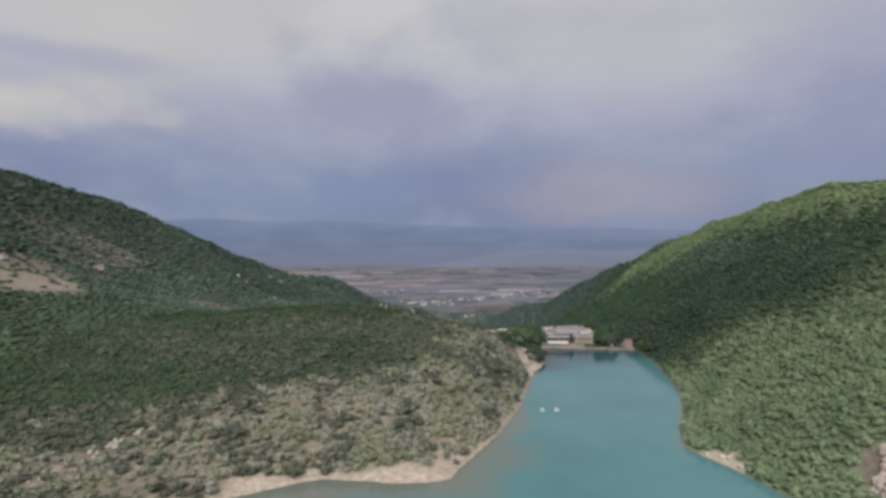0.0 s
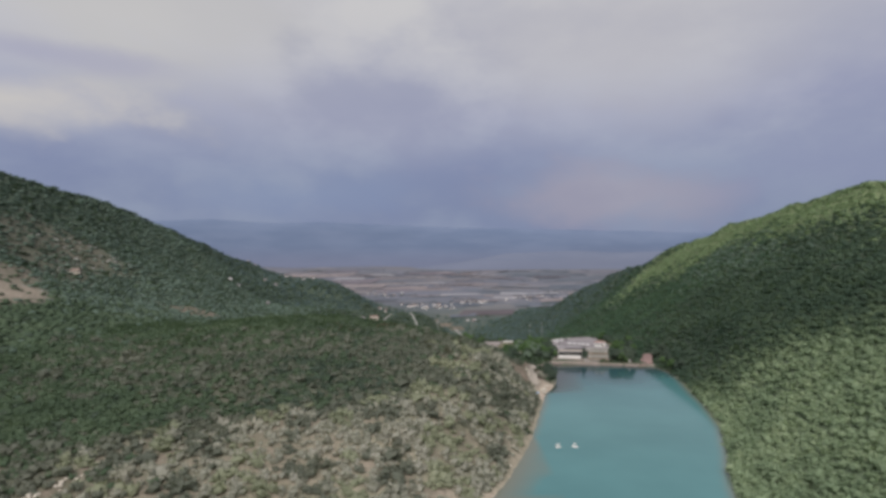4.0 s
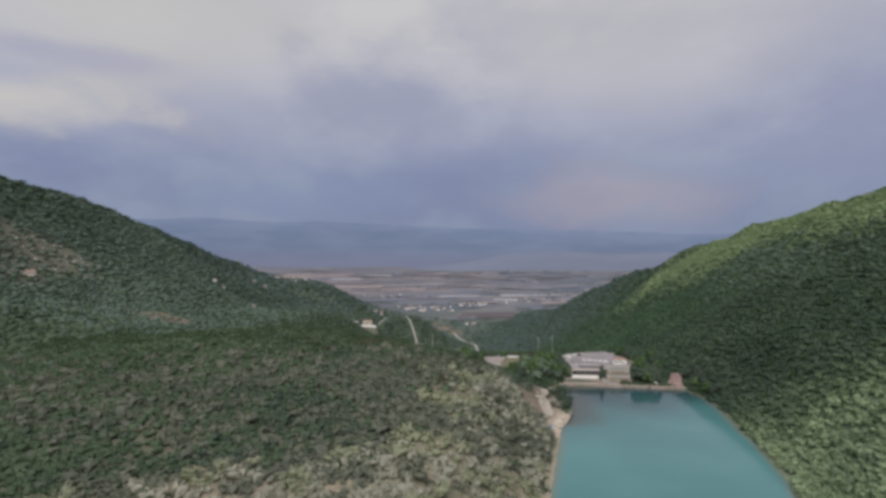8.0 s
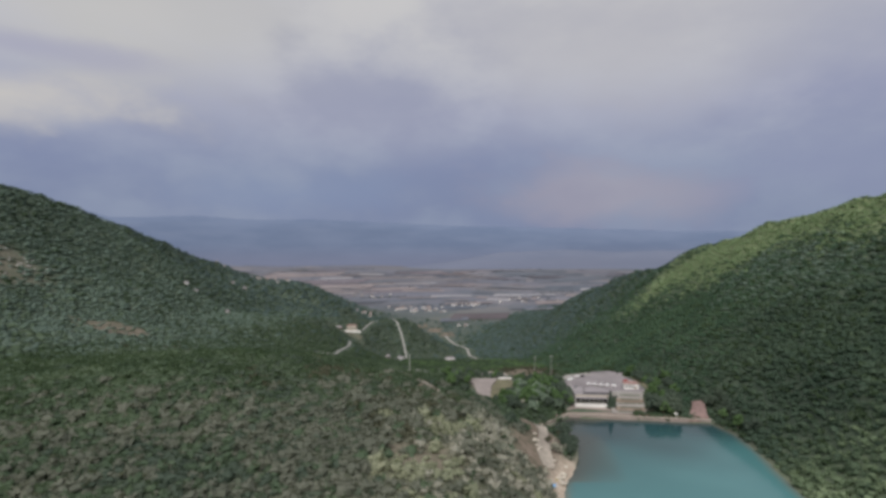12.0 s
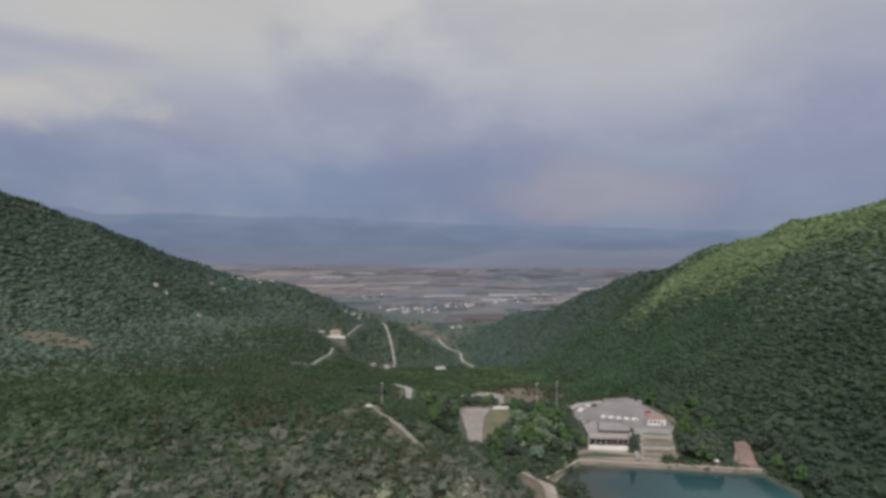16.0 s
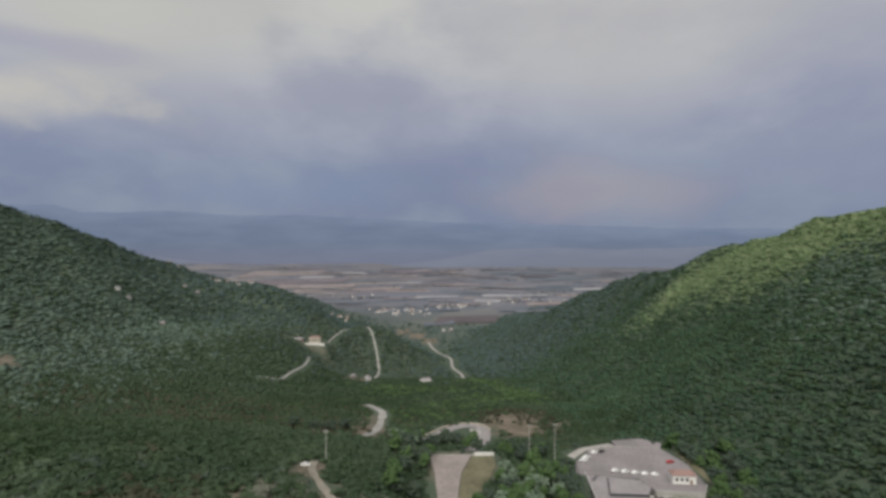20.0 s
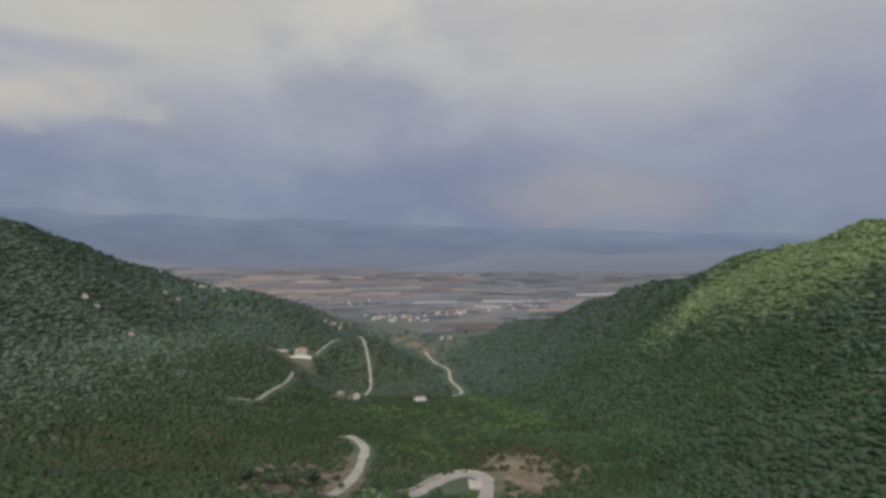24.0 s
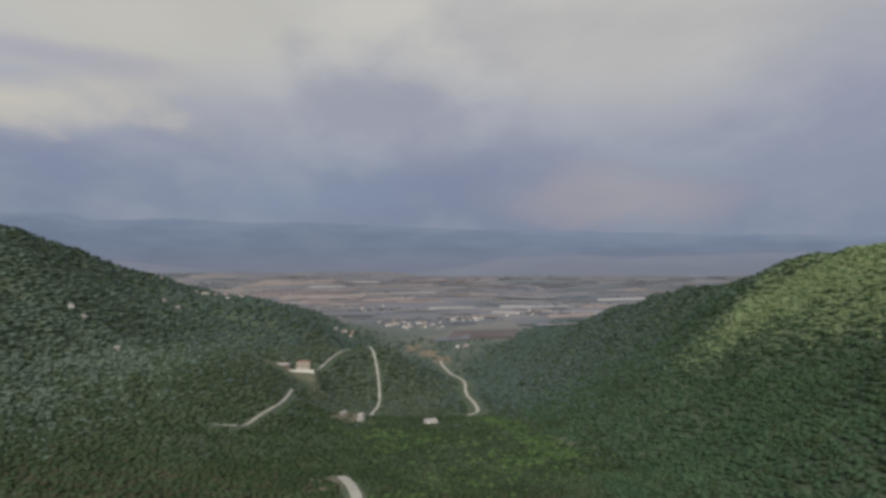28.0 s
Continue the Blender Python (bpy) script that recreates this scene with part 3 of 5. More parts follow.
ROADS = {
    "valley_road": ([(-2, 772), (1, 796), (2, 822), (2, 851), (1, 890), (-1, 924), (-9, 955), (-18, 978), (-24, 990)], 7.0, "road_pale"),
    "hill_road": ([(-50, 1360), (-55, 1440), (-57, 1510), (-64, 1580), (-76, 1650), (-94, 1723), (-112, 1775), (-134, 1800)], 4.4, "road_pale"),
    "upper_road": ([(-134, 1800), (-146, 1730), (-157, 1620), (-165, 1545), (-172, 1492), (-198, 1462), (-235, 1448)], 3.0, "road_pale"),
    "farm_track": ([(-178, 1124), (-162, 1136), (-154, 1150), (-155, 1197), (-152, 1277), (-158, 1335), (-161, 1350)], 3.2, "road_pale"),
    "access_road": ([(24, 764), (34, 782), (50, 803), (60, 815), (70, 821), (80, 819), (85, 809), (83, 792), (76, 765), (70, 740), (66, 712)], 8.5, "asphalt_pale"),
    "shore_track": ([(72, 597), (78, 585), (81, 570), (79, 552), (76, 536), (76, 522)], 7.0, "shore_earth"),
    "spur_track": ([(20, 565), (10, 594), (0, 616), (-8, 636), (-10, 652)], 3.5, "track"),
}
RIVER = [(90, 1375), (104, 1430), (110, 1490), (109, 1580), (99, 1740), (98, 1890), (56, 2060), (40, 2150)]

# ---- places without trees: x, y, half sizes, how bare ----
# along the lake
BARE_SHORE = [(-82, 269, 30, 9, 1.0), (-20, 281, 34, 7, 1.0), (3, 300, 9, 22, 0.9), (40, 372, 5, 40, 0.5), (83, 516, 12, 24, 1.0),
              (78, 548, 13, 40, 0.95), (72, 526, 16, 15, 0.95), (89, 536, 7, 10, 0.9), (150, 298, 9, 15, 0.9), (-80, 330, 40, 22, 0.4)]
# clearings near the lake
BARE_WOODS = [(-120, 300, 34, 14, 0.5), (-20, 590, 14, 16, 0.5), (-9, 640, 9, 18, 0.95), (7, 596, 5, 32, 0.75), (-92, 371, 18, 14, 0.6),
              (7, 446, 14, 12, 0.6), (-130, 405, 26, 20, 0.4), (60, 690, 22, 22, 0.5), (189, 240, 9, 12, 1.0)]
# on the mountain side
BARE_SLOPE = [(-452, 615, 44, 78, 0.86), (-500, 690, 30, 60, 0.7), (-590, 930, 76, 120, 0.42), (-390, 925, 42, 32, 0.75), (-150, 260, 30, 20, 0.5),
              (-186, 264, 5, 12, 0.9), (-178, 279, 6, 8, 1.0), (-171, 293, 6, 9, 0.9), (-165, 306, 5, 10, 0.85), (-162, 322, 3, 12, 0.75), (-176, 285, 12, 40, 0.3), (-560, 840, 60, 70, 0.4), (-590, 980, 46, 60, 0.5)]
# below the dam
BARE_VALLEY = [(110, 838, 24, 46, 0.9), (122, 858, 38, 60, 0.55), (-30, 960, 14, 26, 0.55), (-30, 792, 44, 40, 0.78), (-6, 826, 20, 30, 0.88), (126, 824, 24, 20, 0.6),
               (-72, 1330, 26, 60, 0.7), (-52, 1268, 26, 26, 0.5), (-140, 1420, 14, 34, 0.4), (185, 1150, 22, 30, 0.4), (-200, 1446, 46, 18, 0.5),
               (-10, 868, 15, 46, 0.55), (-34, 845, 36, 36, 0.68), (126, 866, 50, 66, 0.35), (-45, 2325, 26, 55, 0.8), (5, 2250, 30, 50, 0.9), (48, 2170, 28, 45, 0.8)]
BARE = BARE_SHORE + BARE_WOODS + BARE_SLOPE + BARE_VALLEY


def bareness(x, y):
    wob = 0.5 * value_noise(x / 11, y / 11) + 0.35 * value_noise(x / 4 + 9, y / 4)
    b = np.zeros(np.shape(x))
    for bx, by, sx, sy, amount in BARE:
        r = np.hypot((x - bx) / sx, (y - by) / sy) + wob
        b = np.maximum(b, amount * step(1.15, 0.8, r))
    # a mosaic of bare earth through the open scrub, and the raw bank under the far woods
    gaps = value_noise(x / 17 + 3, y / 13 + 8) + 0.6 * value_noise(x / 6, y / 5 + 4)
    b = np.maximum(b, 0.62 * step(0.10, 0.36, gaps) * step(-330, -230, x) * step(80, 40, x) * step(450, 350, y))
    d = shore_distance(x, y)
    b = np.maximum(b, 0.3 * step(2.6, 0.5, d) * (x > 120) * step(400, 450, y))
    return np.maximum(b, np.where(y < 330, 0.85, 0.38) * step(np.where(y < 330, 7, 5), np.where(y < 330, 2, 1), d + wob * 6) * np.where(x > 100, 0.0, 1.0))


def cover(x, y, z):
    """Shares of dry scrub, and of hilltop and broadleaf wood with sunlight painted in."""
    wob = value_noise(x / 70, y / 70) + 0.5 * value_noise(x / 24, y / 24)
    d = shore_distance(x, y)
    dry = np.maximum(step(135, 25, d - 90 * wob), step(370, 255, y - 70 * wob) * step(-380, -280, x)) * np.where(d < 45, step(580, 500, y), step(508, 365, y - 15 * step(-100, -220, x)))
    dry = dry * (x < 110) * 0.85 * (0.9 + 0.1 * step(-250, -130, x))
    dry = np.maximum(dry, 0.11 * np.exp(-((x - 15) / 55) ** 2 - ((y - 565) / 65) ** 2))
    dry = np.maximum(dry, 0.52 * np.exp(-((x - 15) / 50) ** 2 - ((y - 460) / 75) ** 2))
    # lower edge of the sunlight painted on the hilltop
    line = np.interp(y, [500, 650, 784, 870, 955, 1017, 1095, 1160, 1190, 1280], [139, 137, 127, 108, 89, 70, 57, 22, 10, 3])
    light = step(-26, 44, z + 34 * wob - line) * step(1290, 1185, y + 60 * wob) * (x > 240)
    # reach of the painted sunlight above the right shore
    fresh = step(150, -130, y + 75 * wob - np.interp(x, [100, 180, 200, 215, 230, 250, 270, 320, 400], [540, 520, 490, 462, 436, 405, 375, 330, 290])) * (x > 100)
    return wob, dry, light, fresh


# ---- mesh helpers ----
def mesh_from(name, verts, faces, mat, smooth=False):
    """A mesh from arrays of corners and of faces, all with the same number of corners."""
    me = bpy.data.meshes.new(name)
    faces = np.asarray(faces, np.int32)
    k = faces.shape[1]
    me.vertices.add(len(verts))
    me.vertices.foreach_set("co", np.asarray(verts, np.float32).ravel())
    me.loops.add(faces.size)
    me.loops.foreach_set("vertex_index", faces.ravel())
    me.polygons.add(len(faces))
    me.polygons.foreach_set("loop_start", np.arange(0, faces.size, k, dtype=np.int32))
    me.polygons.foreach_set("loop_total", np.full(len(faces), k, np.int32))
    me.polygons.foreach_set("use_smooth", np.full(len(faces), smooth, bool))
    me.materials.append(mat)
    me.update()
    me.validate()
    return me


def part(name, bm, mat, parent=None, label=""):
    """Links a bmesh as one mesh object under a thing or a part."""
    me = bpy.data.meshes.new(name)
    bm.normal_update()
    bm.to_mesh(me)
    bm.free()
    me.materials.append(mat)
    ob = new(name, me)
    if parent:
        ob.parent = parent
    return tagged(ob, label)


def box(bm, cx, cy, z0, sx, sy, sz, yaw=0.0, bevel=0.0):
    """A block standing on z0, bevelled where asked."""
    made = bmesh.ops.create_cube(bm, size=1.0, matrix=Matrix.Translation((cx, cy, z0 + sz / 2)) @ Matrix.Rotation(yaw, 4, "Z") @ Matrix.Diagonal((sx, sy, sz, 1)))
    if bevel:
        edges = {e for v in made["verts"] for e in v.link_edges}
        bmesh.ops.bevel(bm, geom=list(edges), offset=bevel, segments=1, affect="EDGES")
    return bm


def block(cx, cy, z0, sx, sy, sz, yaw=0.0, bevel=0.03):
    return box(bmesh.new(), cx, cy, z0, sx, sy, sz, yaw, bevel)


def rod(bm, a, b, r0, r1, sides=6):
    a, b = Vector(a), Vector(b)
    d = b - a
    m = Matrix.Translation((a + b) / 2) @ d.to_track_quat("Z", "Y").to_matrix().to_4x4()
    bmesh.ops.create_cone(bm, cap_ends=True, segments=sides, radius1=r0, radius2=r1, depth=d.length, matrix=m)
    return bm


def slab(points, z0, z1):
    """A prism over an outline."""
    bm = bmesh.new()
    low = [bm.verts.new((x, y, z0)) for x, y in points]
    high = [bm.verts.new((x, y, z1)) for x, y in points]
    k = len(points)
    bm.faces.new(high)
    bm.faces.new(low[::-1])
    for i in range(k):
        bm.faces.new((low[i], low[(i + 1) % k], high[(i + 1) % k], high[i]))
    bmesh.ops.recalc_face_normals(bm, faces=bm.faces)
    return bm


def empty(name, x, y, z, yaw=0.0):
    ob = new(name)
    ob.matrix_basis = pose(x, y, z, 0, 0, yaw)
    return ob


# ---- ground, water, distance ----
def axis(stops):
    """Grid lines from (place, spacing) pairs."""
    out = [stops[0][0]]
    for (a, sa), (b, sb) in zip(stops, stops[1:]):
        while out[-1] < b - 1e-6:
            t = (out[-1] - a) / (b - a)
            out.append(min(b, out[-1] + sa + (sb - sa) * t))
    return np.array(out)


def build_ground():
    gx = axis([(-4300, 90), (-900, 20), (-420, 8), (-200, 5.2), (260, 5.2), (420, 8), (640, 22), (1200, 60), (4300, 110)])
    gy = axis([(-900, 60), (150, 6), (240, 5.2), (900, 5.5), (1200, 9), (2000, 16), (2800, 35), (4920, 60)])
    X, Y = np.meshgrid(gx, gy)
    Z = height(X, Y)
    nx, ny = len(gx), len(gy)
    i = np.arange(nx * ny).reshape(ny, nx)
    faces = np.stack([i[:-1, :-1], i[:-1, 1:], i[1:, 1:], i[1:, :-1]], -1).reshape(-1, 4)
    me = mesh_from("ground", np.stack([X, Y, Z], -1).reshape(-1, 3), faces, ground_material(), True)
    sandy = np.maximum(step(np.where(Y < 330, 26, 14), np.where(Y < 330, 8, 4), shore_distance(X, Y)) * ~((X > 120) & (Y > 400)), 0.55 * np.exp(-(((X + 455) / 70) ** 2 + ((Y - 620) / 110) ** 2)))
    wob, dry, light, fresh = cover(X, Y, Z)
    for key, values in (("dry_cover", dry), ("fresh_sunlit_cover", fresh), ("sunlit_cover", light), ("sand", sandy), ("soil", bareness(X, Y) * step(2600, 2450, Y)), ("plain", np.maximum((1 - wooded(X, Y)) * np.interp(Y, [2000, 2450, 2900], [0.1, 0.38, 1.0]), step(2800, 3000, Y)))):
        me.attributes.new(key, "FLOAT", "POINT").data.foreach_set("value", values.astype(np.float32).ravel())
    tagged(new("ground", me), "wooded valley sides with bare earth, and patchwork fields on the plain", "ground", kind="structure")


def build_water():
    gx, gy = axis([(-262, 12), (-120, 4), (215, 4), (262, 12)]), axis([(-702, 40), (200, 6), (230, 4), (632, 4)])
    X, Y = np.meshgrid(gx, gy)
    D = -shore_distance(X, Y)
    nx = len(gx)
    i = np.arange(nx * len(gy)).reshape(len(gy), nx)
    faces = np.stack([i[:-1, :-1], i[:-1, 1:], i[1:, 1:], i[1:, :-1]], -1).reshape(-1, 4)
    keep = (D.ravel()[faces] > -9).any(1)
    me = mesh_from("water", np.stack([X, Y, X * 0], -1).reshape(-1, 3), faces[keep], water_material(), True)
    wide = np.where((X < 60) & (Y < 560), np.where(Y < 330, 32, 19), np.where(Y > 515, np.interp(X, [112, 135], [34, 5]), 5)) * (1 + 0.6 * value_noise(X / 20, Y / 20))
    shallow = np.clip(1 - D / wide, 0, 1) ** np.where((X < 60) & (Y < 420), 0.7, 1.3) * 0.85
    spit = np.exp(-(((X + 62) / 26) ** 2 + ((Y - 262) / 9) ** 2))
    shallow = np.maximum(shallow, 0.9 * spit)
    # how far the colour has darkened, more towards the dam and the left
    depth = step(500, 612, Y - 0.35 * (X - 150) + 30 * value_noise(X / 40, Y / 40))
    # muddy corner by the quay, tree reflections put into its colour too
    mud_reflection = step(490, 530, Y) * step(146, 108, X)
    me.attributes.new("mud_reflection", "FLOAT", "POINT").data.foreach_set("value", mud_reflection.astype(np.float32).ravel())
    me.attributes.new("depth", "FLOAT", "POINT").data.foreach_set("value", depth.astype(np.float32).ravel())
    me.attributes.new("shallow", "FLOAT", "POINT").data.foreach_set("value", shallow.astype(np.float32).ravel())
    tagged(new("water", me), "calm turquoise reservoir water, brown in the shallows", "water", kind="structure")


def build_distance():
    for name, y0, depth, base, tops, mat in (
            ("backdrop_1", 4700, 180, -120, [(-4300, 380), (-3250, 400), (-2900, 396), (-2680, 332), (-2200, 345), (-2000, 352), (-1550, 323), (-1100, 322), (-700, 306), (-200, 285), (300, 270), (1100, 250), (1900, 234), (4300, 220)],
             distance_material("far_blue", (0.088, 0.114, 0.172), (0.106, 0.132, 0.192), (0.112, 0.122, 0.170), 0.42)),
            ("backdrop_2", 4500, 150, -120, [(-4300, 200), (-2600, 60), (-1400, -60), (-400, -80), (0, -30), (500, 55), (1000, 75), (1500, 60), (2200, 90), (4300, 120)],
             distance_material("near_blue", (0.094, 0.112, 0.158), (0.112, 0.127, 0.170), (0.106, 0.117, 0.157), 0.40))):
        xs = np.arange(-4300, 4301, 40.0)
        top = np.interp(xs, *np.array(tops, float).T) + 12 * value_noise(xs / 340, xs * 0 + 3.3) + 7 * value_noise(xs / 110, xs * 0 + 8.1)
        rows = 14
        v, f = [], []
        for r in range(rows + 1):
            s = r / rows
            z = base + (top - base) * np.sin(s * math.pi / 2) + 14 * (s < 1) * value_noise(xs / 420, xs * 0 + r * 0.3)
            v.append(np.stack([xs, np.full_like(xs, y0 + depth * s), z], -1))
        i = np.arange((rows + 1) * len(xs)).reshape(rows + 1, len(xs))
        f = np.stack([i[:-1, :-1], i[:-1, 1:], i[1:, 1:], i[1:, :-1]], -1).reshape(-1, 4)
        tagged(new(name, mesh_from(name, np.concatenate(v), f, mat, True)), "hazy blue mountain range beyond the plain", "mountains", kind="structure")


build_ground()
build_water()
build_distance()


# ---- trees ----
def ball(seed, centre, radius, squash=0.85, rough=0.28, cap=False):
    """A lumpy twenty-sided clump of leaves."""
    r = np.random.default_rng(seed)
    bm = bmesh.new()
    bmesh.ops.create_icosphere(bm, subdivisions=1, radius=1.0)
    v = np.array([p.co[:] for p in bm.verts])
    f = np.array([[q.index for q in p.verts] for p in bm.faces])
    bm.free()
    if cap:
        f = f[v[f].mean(1)[:, 2] > -0.45]
    v = v * (1 + rough * (r.random((len(v), 1)) * 2 - 1))
    return v * (radius, radius, radius * squash) + centre, f


def sprays(seed, centre, radius, count, size, squash=0.85):
    """Loose leaf sprays standing off a clump."""
    r = np.random.default_rng(seed)
    d = r.normal(size=(count, 3))
    d[:, 2] = np.abs(d[:, 2]) * 1.1 - 0.25
    d /= np.linalg.norm(d, axis=1, keepdims=True)
    c = d * radius * (0.85 + 0.35 * r.random((count, 1))) * (1, 1, squash) + centre
    tri = c[:, None, :] + r.normal(size=(count, 3, 3)) * size
    return tri.reshape(-1, 3), np.arange(count * 3).reshape(-1, 3)


def joined(pieces):
    vs, fs, k = [], [], 0
    for v, f in pieces:
        vs.append(v)
        fs.append(f + k)
        k += len(v)
    return np.concatenate(vs), np.concatenate(fs)


def crown(seed, clumps, loose, size):
    """A crown one unit wide and about one high, its foot at zero."""
    r = np.random.default_rng(seed)
    pieces = [ball(seed, (0, 0, 0.5), 0.38 if clumps > 1 else 0.44, 0.85, 0.52 if clumps > 1 else 0.42, clumps == 1)]
    for k in range(clumps - 1):
        a = 2 * math.pi * (k + r.random() * 0.6) / max(1, clumps - 1)
        q = 0.16 + 0.14 * r.random()
        pieces.append(ball(seed * 31 + k, (q * math.cos(a), q * math.sin(a), 0.34 + 0.4 * r.random()), 0.19 + 0.10 * r.random()))
    pieces.append(sprays(seed + 5, np.array((0, 0, 0.5)), 0.46, loose, size))
    return joined(pieces)


def tree_crown(seed, clumps, loose):
    """A single tree's crown of many small clumps and loose sprays, uneven and gapped."""
    r = np.random.default_rng(seed)
    pieces = [ball(seed, (0, 0, 0.48), 0.27, 0.95, 0.5)]
    for k in range(clumps):
        a, e = k * 2.4 + r.random(), -0.35 + 1.3 * (k + 0.5) / clumps + 0.2 * r.normal()
        q = 0.30 + 0.10 * r.random()
        c = np.array((q * math.cos(a) * math.cos(e), q * math.sin(a) * math.cos(e), 0.46 + 0.44 * math.sin(e)))
        size = 0.085 + 0.075 * r.random()
        pieces.append(ball(seed * 31 + k, c, size, 0.8, 0.45))
        pieces.append(sprays(seed * 17 + k, c, size * 1.1, loose // clumps, 0.035))
    return joined(pieces)


def conifer(seed, tiers, sides):
    r = np.random.default_rng(seed)
    pieces = []
    for k in range(tiers):
        z0, z1 = 0.08 + 0.9 * k / tiers, 0.08 + 0.9 * (k + 1.7) / tiers
        rad = 0.5 * (1 - k / tiers) ** 0.9 + 0.03
        a = np.arange(sides) * 2 * math.pi / sides + r.random()
        q = rad * (0.7 + 0.5 * r.random(sides))
        ring = np.stack([q * np.cos(a), q * np.sin(a), z0 - 0.05 * r.random(sides)], -1)
        v = np.vstack([ring, [[0, 0, min(z1, 1.02)]]])
        pieces.append((v, np.array([[i, (i + 1) % sides, sides] for i in range(sides)])))
    return joined(pieces)


def stamp(name, kinds, spots, mat, label, category, smooth=True):
    """Many crowns of a few kinds as one mesh of kind stuff; spots: x, y, z, width, height."""
    if not len(spots):
        return
    r = np.random.default_rng(len(spots))
    pick = r.integers(0, len(kinds), len(spots))
    turn = r.random(len(spots)) * 2 * math.pi
    vs, fs, base = [], [], 0
    for k, (v, f) in enumerate(kinds):
        s, a = spots[pick == k], turn[pick == k]
        c, d = np.cos(a)[:, None], np.sin(a)[:, None]
        x = (v[None, :, 0] * c - v[None, :, 1] * d) * s[:, 3:4] + s[:, 0:1]
        y = (v[None, :, 0] * d + v[None, :, 1] * c) * s[:, 3:4] + s[:, 1:2]
        z = v[None, :, 2] * s[:, 4:5] + s[:, 2:3]
        vs.append(np.stack([x, y, z], -1).reshape(-1, 3))
        fs.append((f[None] + (np.arange(len(s)) * len(v))[:, None, None] + base).reshape(-1, 3))
        base += len(s) * len(v)
    tagged(new(name, mesh_from(name, np.concatenate(vs), np.concatenate(fs), mat, smooth)), label, category, kind="stuff")


ROAD_LINES = {name: curve_points(p, 4.0) for name, (p, w, m) in ROADS.items()}


def clear_of(x, y):
    """True where trees may stand."""
    ok = (shore_distance(x, y) > np.where(x > 100, 0.6, 2.5))
    for px, py, hx, hy in ((153, 671, 37, 40), (134, 636, 24, 20), (56, 658, 15, 52), (66, 690, 18, 20), (207, 627, 5, 13), (-192, 1444, 44, 40), (40, 1272, 10, 10), (70, 806, 24, 16), (104, 824, 10, 14)):
        ok &= (np.abs(x - px) > hx) | (np.abs(y - py) > hy)
    for name, line in ROAD_LINES.items():
        far_off = line[0, 1] > 1100
        gap, ahead = ROADS[name][1] / 2 + (4.2 if far_off else 3.4 if name in ("spur_track", "shore_track") else 5.5), 4 if far_off else 5
        for k in range(0, len(line), 1):
            ok &= (x - line[k, 0]) ** 2 + (y - line[k, 1] + ahead) ** 2 > gap * gap
    for k in curve_points(RIVER, 10):
        ok &= (x - k[0]) ** 2 + (y - k[1] + 10) ** 2 > 420
    return ok


def scatter(x0, x1, y0, y1, pitch, seed):
    r = np.random.default_rng(seed)
    X, Y = np.meshgrid(np.arange(x0, x1, pitch), np.arange(y0, y1, pitch * 0.9))
    X = X + pitch * 0.5 * (np.arange(X.shape[0])[:, None] % 2) + (r.random(X.shape) - 0.5) * pitch * 1.25
    Y = Y + (r.random(X.shape) - 0.5) * pitch * 1.2
    return X.ravel(), Y.ravel(), r


